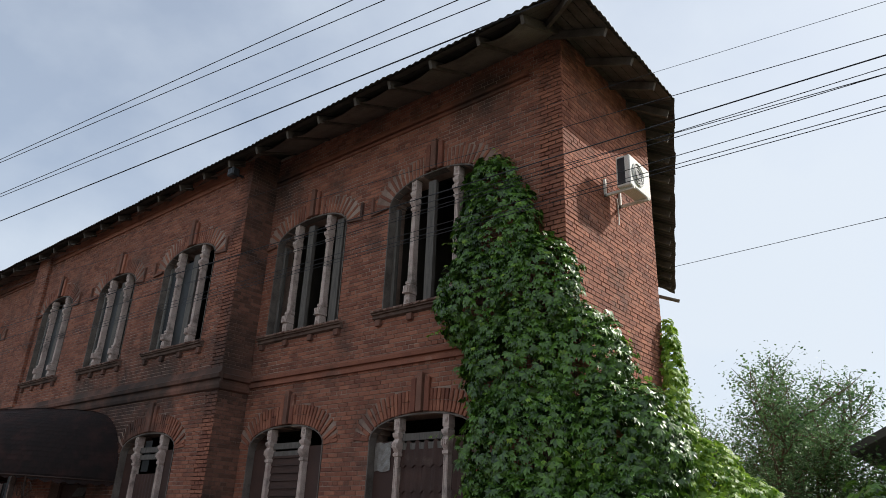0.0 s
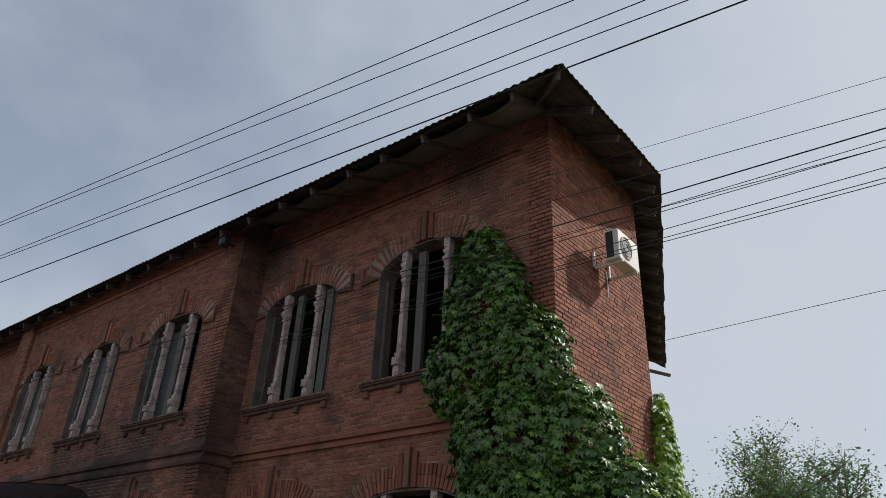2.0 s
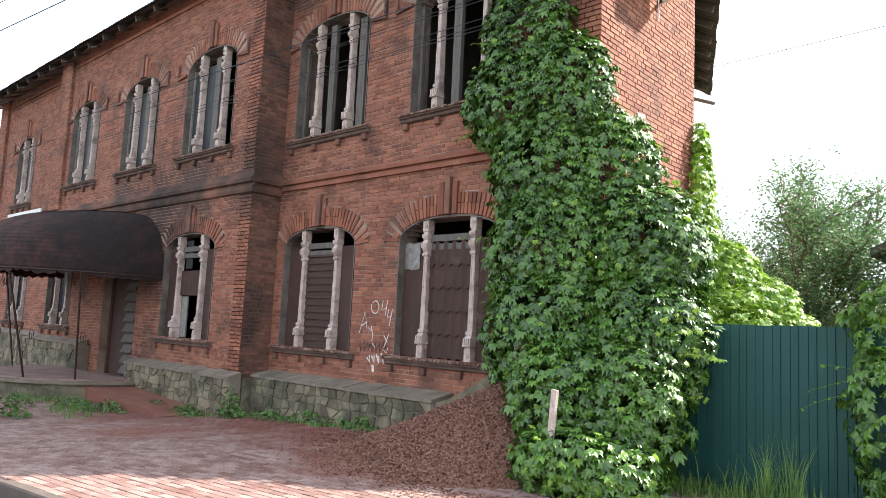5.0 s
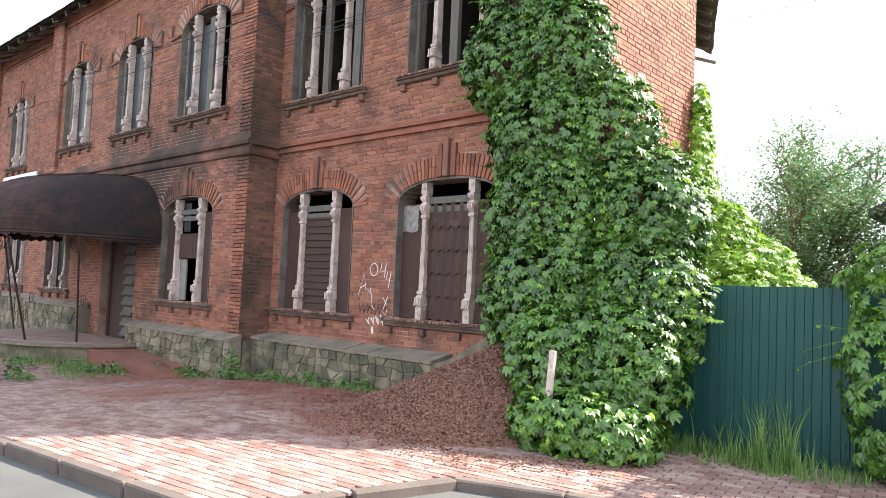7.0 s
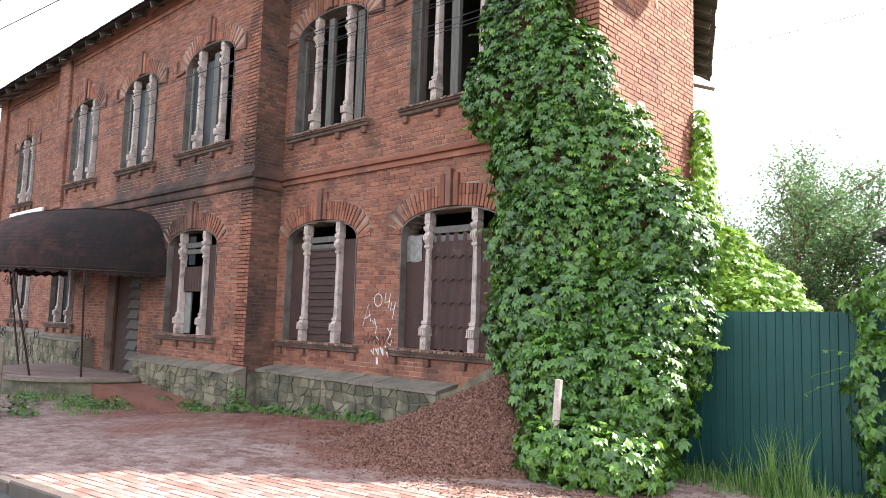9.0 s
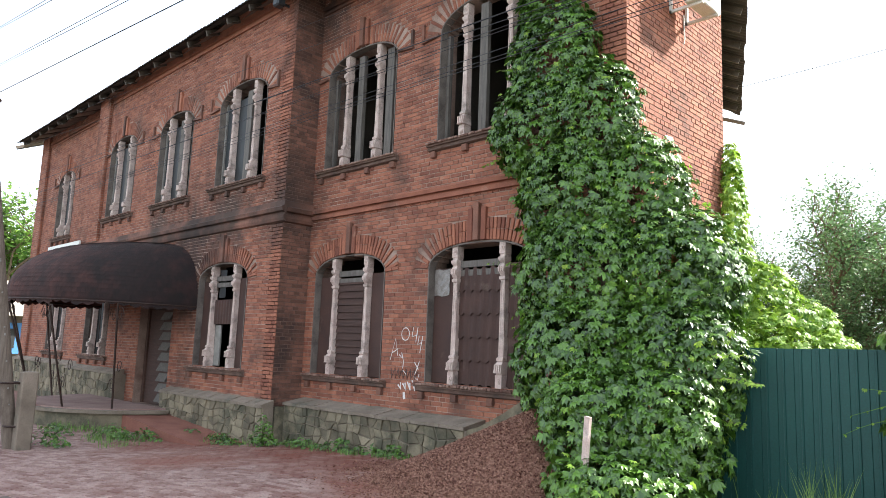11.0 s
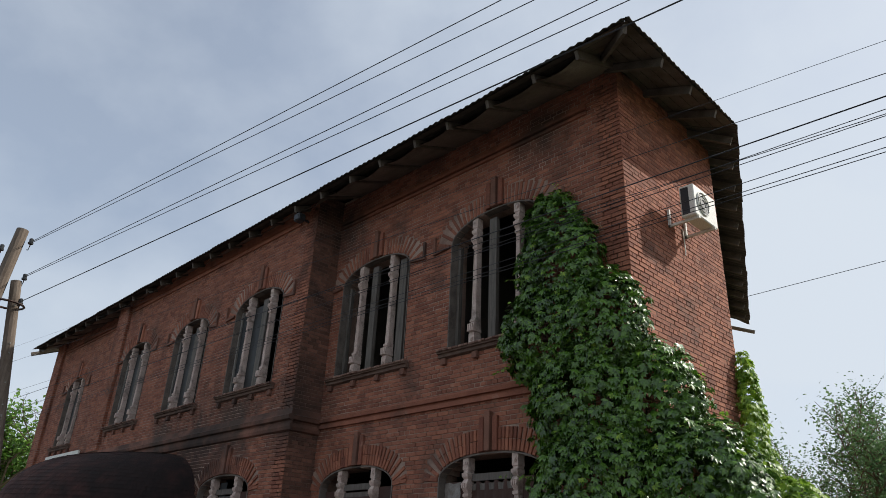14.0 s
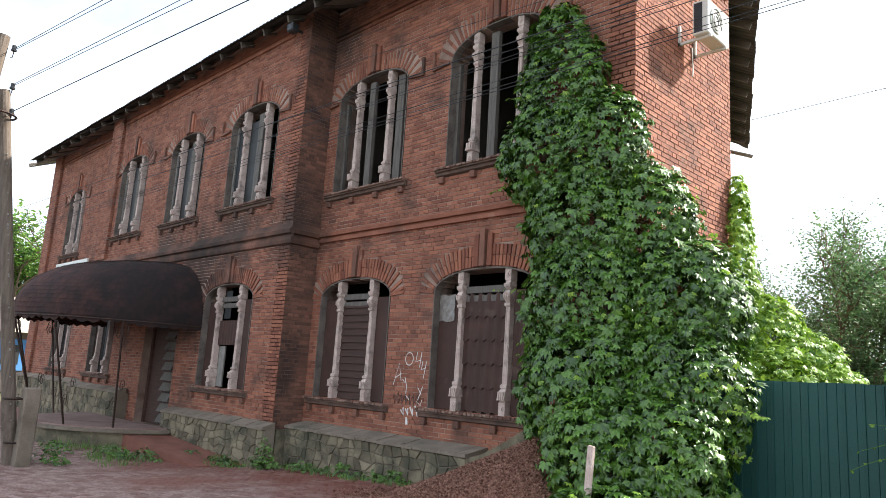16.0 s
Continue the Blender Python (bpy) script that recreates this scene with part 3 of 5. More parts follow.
            part("board", bm, BROWNWOOD, win)
    if kind == "tiles":
        for x0, x1 in ((o.c - off + 0.04, o.c + off - 0.04), (o.c + off + 0.08, r)):
            bm = bmesh.new()
            nx, rows = max(8, int((x1 - x0) / 0.03)), 5
            zz0, zz1 = z + 0.01, zt - 0.08
            grid = []
            for q in range(rows):
                for e in (0, 1):
                    zz = zz0 + (zz1 - zz0) * (q + e) / rows
                    line = []
                    for k in range(nx + 1):
                        x = x0 + (x1 - x0) * k / nx
                        ph = math.sin((x - o.c) / 0.19 * 2 * math.pi)
                        line.append(bm.verts.new((x, yf - 0.035 - 0.014 * ph + (0.022 if e else 0.0), zz + (0.02 * ph if not e else 0.02 * ph))))
                    grid.append(line)
            for a0, b0 in zip(grid, grid[1:]):
                for k in range(nx):
                    bm.faces.new((a0[k], a0[k + 1], b0[k + 1], b0[k]))
            part("tile_sheet", bm, BROWNSHEET, win, "brown pressed-steel tile sheet")
    if kind == "sheet":
        bm = bmesh.new()
        x0, x1, za, zb = o.c - off + 0.04, o.c + off - 0.04, z + 0.95, z + 1.5
        n = 30
        lo = [bm.verts.new((x0 + (x1 - x0) * k / n, yf - 0.02 - 0.012 * (k % 4 > 1), za)) for k in range(n + 1)]
        hi = [bm.verts.new((x0 + (x1 - x0) * k / n, yf - 0.02 - 0.012 * (k % 4 > 1), zb)) for k in range(n + 1)]
        for k in range(n):
            bm.faces.new((lo[k], lo[k + 1], hi[k + 1], hi[k]))
        part("profiled_sheet", bm, BROWNSHEET, win)
        panel(o.c - off + 0.05, o.c - 0.2, z + 0.02, z + 0.93, PALEWOOD, "casement", 0.04, yf + 0.03)
        panel(o.c - off + 0.12, o.c - 0.1, z + 1.55, zt + 0.2, GLASS_OLD, "pane", 0.008, yf + 0.02)
    if kind in ("open", "open2"):
        # what is left of the inner frame
        bm = bmesh.new()
        bm_box(bm, l, l + 0.07, yf + 0.02, yf + 0.1, z + 0.01, zt - 0.02)
        part("frame_post", bm, GREYWOOD, win, "weathered inner frame post")
        bm = bmesh.new()
        x = o.c - off + 0.28
        bm_box(bm, x, x + 0.17, yf - 0.03, yf + 0.05, z + 0.01, o.top(x + 0.08) - 0.12)
        part("frame_post", bm, GREYWOOD, win)
        if kind == "open2":
            bm = bmesh.new()
            bm_box(bm, o.c + off + 0.16, o.c + off + 0.36, yf - 0.02, yf + 0.06, z + 0.01, o.top(o.c + off + 0.2) - 0.1)
            part("frame_post", bm, GREYWOOD, win)
    if kind in ("glazed", "curtain"):
        bm = bmesh.new()
        for x in (l, o.c - off - 0.03, o.c + off - 0.05, r - 0.09):
            bm_box(bm, x, x + 0.06, yf - 0.0, yf + 0.06, z + 0.01, o.top(min(max(x, l + 0.05), r - 0.05)) - 0.05)
        part("frame_post", bm, PALEWOOD, win)
        panel(l + 0.09, o.c - off - 0.03, z + 0.02, o.zs, GLASS_OLD, "pane", 0.008, yf + 0.02)
        panel(o.c - off + 0.07, o.c + 0.16, z + 0.02, o.zs + 0.1, GLASS_OLD, "pane", 0.008, yf + 0.02)
        bm = bmesh.new()
        bm_box(bm, o.c - 0.02, o.c + 0.2, yf - 0.015, yf + 0.05, z + 0.02, o.zs + 0.22)
        part("frame_post", bm, GREYWOOD, win)
    if kind == "curtain":
        bm = bmesh.new()
        n = 24
        x0, x1 = o.c - off + 0.12, o.c + off - 0.06
        lo = [bm.verts.new((x0 + (x1 - x0) * k / n * 0.45, yf + 0.1 + 0.03 * math.sin(k * 1.7), z + 0.1)) for k in range(n + 1)]
        hi = [bm.verts.new((x0 + (x1 - x0) * k / n, yf + 0.1 + 0.02 * math.sin(k * 1.7), o.zs - 0.25)) for k in range(n + 1)]
        for k in range(n):
            bm.faces.new((lo[k], lo[k + 1], hi[k + 1], hi[k]))
        part("curtain", bm, CURTAIN, win, "torn pale blue curtain")
    if kind == "barred":
        panel(l, r, z + 0.02, zt, GLASS_OLD, "pane", 0.008, yf + 0.05)
        for k in range(9):
            x = l + 0.1 + (r - l - 0.2) * k / 8
            bm = bmesh.new()
            bm_tube(bm, [(x, yf - 0.03, z + 0.01), (x, yf - 0.03, zt)], 0.009, 6)
            part("bar", bm, IRON, win)
    return win


windows = [(U1, 0.0, "open"), (U2, 0.0, "open2"), (G1, 0.0, "tiles"), (G2, 0.0, "boards"), (U3, YB, "glazed"), (U4, YB, "curtain"), (U5, YB, "glazed"),
           (G3, YB, "sheet"), (G4, YB, "barred"), (U6, YC, "glazed"), (G5, YC, "barred")]
for o, y, kind in windows:
    window(o, y, kind)

# arch bricks: one shared piece, set round each arch, with a raised keystone of three stacks
va_mesh = mesh_of("arch_brick", box_bm(-0.031, 0.031, -0.03, 0.02, 0.0, 0.36, bevel=0.006), BRICK_ONE)
va_half = mesh_of("arch_brick", box_bm(-0.031, 0.031, -0.03, 0.02, 0.0, 0.176, bevel=0.006), BRICK_ONE)
key_mesh = mesh_of("keystone_brick", box_bm(-0.058, 0.058, -0.085, 0.02, 0.0, 0.62, bevel=0.008), BRICK_DARK)
key_side = mesh_of("keystone_brick", box_bm(-0.052, 0.052, -0.06, 0.02, 0.0, 0.54, bevel=0.008), BRICK_ONE)


def arch_ring(o, y, proud, parent, rng):
    n = 34 if proud > 0.5 else 30
    for k in range(n + 1):
        u = -1.12 + 2.24 * k / n
        if abs(u) < 0.17:
            continue
        uu = max(-1, min(1, u))
        x = o.c + uu * o.half
        z = o.top(x)
        tilt = -math.copysign(min(1.25, abs(u) ** 3.0 * 1.05), u)
        if abs(u) > 1:
            z = o.zs
            x = o.c + math.copysign(o.half, u)
            tilt = -math.copysign(1.05 + (abs(u) - 1) * 3.6, u)
        whole = rng.random() < 0.4
        for part_z, me in (((0.012, va_mesh),) if whole else ((0.012, va_half), (0.196, va_half))):
            ob = new("arch_brick", me)
            ob.parent = parent
            ob.matrix_local = pose(x, y - (0.0 if proud > 0.5 else -0.016) + rng.uniform(-0.004, 0.004), z, 0, math.degrees(-tilt), 0) @ Matrix.Translation((0, 0, part_z))
    for dx, me in ((-0.145, key_side), (0.0, key_mesh), (0.145, key_side)):
        ob = new("keystone_brick", me)
        ob.parent = parent
        ob.matrix_local = pose(o.c + dx, y, o.top(o.c) + 0.012, 0, 0, 0)


def hood(o, y, parent):
    """What is left of the hood mould: a short ledge at the springing that turns up."""
    for s in (-1, 1):
        bm = bmesh.new()
        x0, x1 = o.c + s * (o.half + 0.03), o.c + s * (o.half + 0.46)
        bm_extrude(bm, [(x0, y - 0.055, o.zs - 0.03), (x1, y - 0.055, o.zs - 0.07), (x1, y - 0.055, o.zs + 0.3), (x1 - s * 0.05, y - 0.055, o.zs + 0.3), (x1 - s * 0.05, y - 0.055, o.zs - 0.01), (x0, y - 0.055, o.zs + 0.02)], (0, 1, 0), 0.06)
        part("hood_mould", bm, BRICK_DARK, parent)


for o, y, own in ((U1, 0.0, wall_a), (U2, 0.0, wall_a), (U3, YB, wall_b), (U4, YB, wall_b), (U5, YB, wall_b), (U6, YC, wall_c)):
    hood(o, y, own)
rng = random.Random(5)
for o, y, kind in windows:
    own = wall_a if y == 0.0 else wall_b if y == YB else wall_c
    arch_ring(o, y, 1.0 if o in (G1, G2, G3) else 0.2, own, rng)

# ---- entrance door in its deep reveal ----
bm = bmesh.new()
bm_box(bm, DOOR.c - 0.968, DOOR.c - 0.86, YB + 0.2, YB + 0.34, 0.04, 2.95)
bm_box(bm, DOOR.c + 0.86, DOOR.c + 0.968, YB + 0.2, YB + 0.34, 0.04, 2.95)
bm_box(bm, DOOR.c - 0.86, DOOR.c + 0.86, YB + 0.2, YB + 0.34, 2.5, 2.62)
door = part("door", bm, BROWNWOOD, building, "dark double door with pale crumpled sheets hung over it")
part("door_leaf", box_bm(DOOR.c - 0.85, DOOR.c - 0.01, YB + 0.24, YB + 0.29, 0.06, 2.49, bevel=0.01), BROWNWOOD, door)
part("door_leaf", box_bm(DOOR.c + 0.01, DOOR.c + 0.85, YB + 0.24, YB + 0.29, 0.06, 2.49, bevel=0.01), BROWNWOOD, door)
part("transom_pane", box_bm(DOOR.c - 0.8, DOOR.c + 0.8, YB + 0.26, YB + 0.27, 2.63, 3.1), GLASS_OLD, door)
for k in range(9):
    z = 0.15 + k * 0.258
    bm = bmesh.new()
    bm_extrude(bm, [(DOOR.c + 0.05, YB + 0.10, z), (DOOR.c + 0.05, YB + 0.2, z + 0.2), (DOOR.c + 0.05, YB + 0.23, z + 0.2), (DOOR.c + 0.05, YB + 0.23, z)], (1, 0, 0), 0.62 + 0.08 * math.sin(k * 2.1))
    part("hung_slat", bm, GREYWOOD, door)

# ---- roof: corrugated sheets on rafters ----
SLOPE = 0.42


def roof_strip(p, q, n_in, width, k0, k1, name):
    """A corrugated roof slope above an eave from p to q; mitred by k0 and k1 at its ends."""
    p, q, n_in = Vector(p), Vector(q), Vector(n_in)
    d = q - p
    length = d.length
    d.normalize()
    cols = int(length / 0.0375)
    verts, faces = [], []
    for k in range(cols + 1):
        u = length * k / cols
        ext = min(width, max(0.02, u * k0), max(0.02, (length - u) * k1))
        w = 0.015 * math.cos(u / 0.15 * 2 * math.pi)
        ragged = 0.006 * math.sin(u * 5.3) + 0.012 * math.sin(math.floor(u / 0.98) * 2.4)
        for e, (s, dz) in enumerate(((-0.05 + ragged, 0), (ext, 0), (-0.05 + ragged, -0.012), (ext, -0.012))):
            v = p + d * u + n_in * s
            verts.append((v.x, v.y, EAVE_Z + SLOPE * s + w + dz))
    for k in range(cols):
        a, b = 4 * k, 4 * k + 4
        faces += [(a, b, b + 1, a + 1), (a + 2, a + 3, b + 3, b + 2), (a, a + 2, b + 2, b)]
    return raw(name, verts, faces, SLATE, building, "dark weathered corrugated sheet roof")


c0, c1, c2 = Vector((XC - 0.9, EAVE_Y, 0)), Vector((EAVE_X, EAVE_Y, 0)), Vector((EAVE_X - 0.03, 2.42, 0))
c3 = c2 + WING * 11.2
roof_a = roof_strip(c0, c1, (0, 1, 0), 4.2, 3.0, 1.0, "roof")
roof_strip(c1, c2, (-1, 0, 0), 4.2, 1.0, 4.7, "roof")
roof_strip(c2, c3, (-WING.y, WING.x, 0), 4.2, 4.7, 3.0, "roof")
roof_strip((-3.0, 7.1, 0), (XC - 0.9, 7.1, 0), (0, -1, 0), 4.2, 3.0, 3.0, "roof")


def rafter(a, b, z_a, rise, w=0.06, h=0.14, m=RAFTER):
    a, b = Vector((a[0], a[1], 0)), Vector((b[0], b[1], 0))
    d = (b - a)
    ln = d.length
    d.normalize()
    s = Vector((-d.y, d.x, 0)) * w / 2
    o = [(a - s, z_a), (a + s, z_a), (b + s, z_a + rise * ln), (b - s, z_a + rise * ln)]
    bm = bmesh.new()
    lo = [bm.verts.new((p.x, p.y, z - h)) for p, z in o]
    hi = [bm.verts.new((p.x, p.y, z)) for p, z in o]
    lo[0].co += Vector((d.x, d.y, 0)) * 0.05
    lo[1].co += Vector((d.x, d.y, 0)) * 0.05
    for f in ((0, 3, 2, 1),):
        bm.faces.new([lo[k] for k in f])
    bm.faces.new(hi)
    for k in range(4):
        q = (k + 1) % 4
        bm.faces.new((lo[k], lo[q], hi[q], hi[k]))
    part("rafter", bm, m, building)


xs = [-0.02, -0.88, -1.9, -2.88, -3.76, -4.8, -5.76, -6.8] + [-7.8 - 1.0 * k for k in range(20)]
for x in xs:
    rafter((x, EAVE_Y + 0.05), (x, 0.15 if (x > XA or x < XB) else YB + 0.1), EAVE_Z - 0.045, SLOPE)
for y in (-0.05, 0.87, 1.74):
    rafter((EAVE_X - 0.04, y), (-0.2, y), EAVE_Z - 0.045, SLOPE)
rafter((EAVE_X - 0.06, EAVE_Y + 0.06), (-0.3, -0.15), EAVE_Z - 0.045, SLOPE * 0.72)
nn = Vector((WING.y, -WING.x, 0))
for k in range(12):
    p = c2 + WING * (0.35 + k * 0.9) - nn * 0.05
    rafter((p.x, p.y), ((p - nn * 0.8).x, (p - nn * 0.8).y), EAVE_Z - 0.045, SLOPE)
# boarding above the rafters
for k in range(7):
    bm = bmesh.new()
    s0, s1 = 0.02 + k * 0.2, 0.02 + k * 0.2 + 0.185
    v = [bm.verts.new(q) for q in ((c0.x + 0.1, EAVE_Y + s0, EAVE_Z - 0.042 + SLOPE * s0), (EAVE_X - s0, EAVE_Y + s0, EAVE_Z - 0.042 + SLOPE * s0),
                                   (EAVE_X - s1, EAVE_Y + s1, EAVE_Z - 0.042 + SLOPE * s1), (c0.x + 0.1, EAVE_Y + s1, EAVE_Z - 0.042 + SLOPE * s1))]
    bm.faces.new(v)
    if k < 5:
        v = [bm.verts.new(q) for q in ((EAVE_X - s0, EAVE_Y + s0, EAVE_Z - 0.044 + SLOPE * s0), (EAVE_X - s0, 2.42, EAVE_Z - 0.044 + SLOPE * s0),
                                       (EAVE_X - s1, 2.42, EAVE_Z - 0.044 + SLOPE * s1), (EAVE_X - s1, EAVE_Y + s1, EAVE_Z - 0.044 + SLOPE * s1))]
        bm.faces.new(v)
    part("soffit_board", bm, RAFTER, building)
sheet_rng = random.Random(44)
edges = sorted(xs)
for x0, x1 in zip(edges, edges[1:]):
    y1 = -0.02 if (x0 > XA or x1 < XB) else YB - 0.13
    sag = sheet_rng.uniform(0.05, 0.13)
    y0 = EAVE_Y + sheet_rng.uniform(0.1, 0.2)
    verts, faces = [], []
    for i in range(9):
        for j in range(4):
            u, w = i / 8, j / 3
            y = y0 + (y1 - y0) * w
            z = EAVE_Z - 0.15 + SLOPE * (y - EAVE_Y) - sag * math.sin(math.pi * u) ** 0.8 * (1 - 0.7 * w) - 0.02
            verts.append((x0 + 0.02 + (x1 - x0 - 0.04) * u, y, z))
            verts.append((x0 + 0.02 + (x1 - x0 - 0.04) * u, y, z + 0.006))
    for i in range(8):
        for j in range(3):
            a, b = 2 * (4 * i + j), 2 * (4 * (i + 1) + j)
            faces += [(a, a + 2, b + 2, b), (a + 1, b + 1, b + 3, a + 3)]
    raw("soffit_sheet", verts, faces, SOFFIT, building)
p = c3 - nn * 0.1
bm = bmesh.new()
bm_tube(bm, [(p.x - 0.4, p.y - 0.1, EAVE_Z - 0.06), (p.x + 0.2, p.y + 0.2, EAVE_Z - 0.26)], 0.06, 8)
part("gutter_spout", bm, CEMENT, building)

# ---- plinth of rubble stone ----

def coping(x0, x1, y, z, seed, mname="coping_slab"):
    rng = random.Random(seed)
    dep = 0.445 if x1 > -5 else 0.225
    x = x0
    while x < x1 - 0.02:
        w = min(rng.uniform(0.2, 0.36), x1 - x)
        bm = bmesh.new()
        t = rng.uniform(-0.006, 0.006)
        bm_extrude(bm, [(x + 0.005, y - 0.05, z - 0.10 + t), (x + 0.005, y - 0.05, z - 0.05 + t), (x + 0.005, y + dep, z + 0.04 + t), (x + 0.005, y + dep, z - 0.10)], (1, 0, 0), w - 0.01)
        part(mname, bm, CEMENT, plinth_part)
        x += w


def rubble(x0, x1, y, top, seed, parent, limit):
    """Irregular stones on a plinth face: a warped grid with cut corners, each stone proud of the joints."""
    rng = random.Random(seed)
    cols = max(2, int((x1 - x0) / 0.2))
    rows = 5
    zt = top - 0.1
    g = {}
    for i in range(cols + 1):
        for j in range(rows + 1):
            ix = 0 if i in (0, cols) else rng.uniform(-0.09, 0.09)
            jz = 0 if j in (0, rows) else rng.uniform(-0.055, 0.055)
            g[i, j] = Vector((x0 + (x1 - x0) * i / cols + ix, y, -0.32 + (zt + 0.32) * j / rows + jz))
    rest_v, rest_f = [], []
    count = 0
    for i in range(cols):
        for j in range(rows):
            q = [g[i, j], g[i + 1, j], g[i + 1, j + 1], g[i, j + 1]]
            if rng.random() < 0.18 and i < cols - 1:
                q = [q[0], (q[0] + q[1]) / 2, q[1], (q[1] + q[2]) / 2 + Vector((0.02, 0, 0)), q[2], q[3]]
            c = sum(q, Vector()) / len(q)
            d = rng.uniform(0.012, 0.035)
            base = [c + (p - c) * 0.93 for p in q]
            face = [c + (p - c) * 0.84 - Vector((0, d, 0)) for p in q]
            n = len(q)
            vs = [tuple(p) for p in base + face]
            fs = [tuple(range(n, 2 * n))] + [(k, (k + 1) % n, n + (k + 1) % n, n + k) for k in range(n)]
            if count < limit:
                raw("stone", vs, fs, STONE_ONE, parent)
            else:
                b = len(rest_v)
                rest_v += vs
                rest_f += [tuple(b + k for k in f) for f in fs]
            count += 1
    if rest_v:
        raw("stonework", rest_v, rest_f, STONE, parent, kind="stuff")


for x0, x1, y, top, seed in ((XA + 0.14, -2.42, -0.46, 0.62, 3), (-11.9, XA + 0.14, YB - 0.24, 0.57, 4), (XB, -14.6, YB - 0.3, 0.85, 5), (XC, XB, YC - 0.3, 0.9, 6)):
    bm = bmesh.new()
    bm_box(bm, x0, x1, y, (-0.012 if x1 > -5 else YB - 0.012 if y < YB else YC - 0.012), -0.4, top - 0.1)
    plinth_part = part("plinth", bm, CEMENT, building, "rubble sandstone plinth with sloped cement coping")
    coping(x0, x1, y, top, seed)
    rubble(x0 + 0.02, x1 - 0.02, y, top, seed, plinth_part, 90)
    if y == YB - 0.24:
        bm = bmesh.new()
        bm_box(bm, XA + 0.014, x1 - 0.004, y + 0.26, -0.012, -0.4, top - 0.09)
        part("plinth_return", bm, STONE, plinth_part)
# the plinth rises towards the corner
bm = bmesh.new()
prof = [(-2.42, -0.05), (-2.42, 0.53), (-2.18, 0.6), (-1.75, 0.82), (-1.45, 1.0), (-1.22, 1.13), (-0.4, 1.17), (0.3, 1.17), (0.3, -0.05)]
bm_extrude(bm, [(x, -0.44, z) for x, z in prof], (0, 1, 0), 0.42)
shoulder = part("plinth_shoulder", bm, STONE, building, "cracked render shoulder of the plinth")

# ---- canopy over the entrance ----
canopy = thing("entrance_canopy", "dark maroon shingled half-dome canopy on thin iron posts", "canopy")
CX, CY, RX, RY, CZ, CH = -13.85, YB - 0.02, 2.98, 3.15, 2.6, 1.52


def dome(a, b):
    """A point of the half dome: a along its rim from 0 to pi, b from rim to ridge."""
    lift = math.sin(max(b, 0) * math.pi / 2) ** 0.9 + min(b, 0)
    shrink = math.cos(b * math.pi / 2) ** 0.75
    wob = 0.03 * math.sin(a * 9)
    return (CX + RX * math.cos(a) * (0.28 + 0.72 * shrink), CY - (RY + wob) * math.sin(a) * shrink, CZ + CH * lift - 0.12 * math.cos(a) * (1 - b) * 0.4)


bm = bmesh.new()
na, nb = 56, 14
gr = [[bm.verts.new(dome(math.pi * i / na, j / nb)) for j in range(nb + 1)] for i in range(na + 1)]
for i in range(na):
    for j in range(nb):
        bm.faces.new((gr[i][j], gr[i + 1][j], gr[i + 1][j + 1], gr[i][j + 1]))
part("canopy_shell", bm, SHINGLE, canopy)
sv, sf = [], []
rg = random.Random(8)
for j in range(24):
    n = 100
    for i in range(n):
        a0, a1 = math.pi * (i + 0.5 * (j % 2)) / n, math.pi * (i + 0.96 + 0.5 * (j % 2)) / n
        if a1 > math.pi:
            continue
        b0, b1 = j / 24 * 0.97, min(0.99, (j + 1.25) / 24 * 0.97)
        k = len(sv)
        c = Vector((CX, CY, CZ))
        for a, b, up in ((a0, b0, 0.013), (a1, b0, 0.013), (a1, b1, 0.003), (a0, b1, 0.003), ((a0 + a1) / 2, b0 - 0.008, 0.015)):
            p = Vector(dome(a, max(b, -0.02)))
            nrm = (p - c)
            nrm.z *= 1.6
            p += nrm.normalized() * (up + rg.uniform(0, 0.006))
            sv.append(tuple(p))
        sf += [(k, k + 4, k + 1, k + 2, k + 3)]
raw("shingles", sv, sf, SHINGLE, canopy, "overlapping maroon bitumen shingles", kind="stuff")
bm = bmesh.new()
rim = [Vector(dome(math.pi * i / 40, 0)) for i in range(41)]
for p, q in zip(rim, rim[1:]):
    d = 0.10 + 0.03 * math.sin(p.x * 9)
    v = [bm.verts.new(t) for t in (p, q, q - Vector((0, 0, d)), (p + q) / 2 - Vector((0, 0, d + 0.05)), p - Vector((0, 0, d)))]
    bm.faces.new(v)
bmesh.ops.remove_doubles(bm, verts=bm.verts[:], dist=0.002)
part("scalloped_valance", bm, SHINGLE, canopy)
bm = bmesh.new()
bm_tube(bm, [p - Vector((0, 0, 0.06)) for p in rim], 0.022, 6)
part("rim_tube", bm, IRON, canopy)
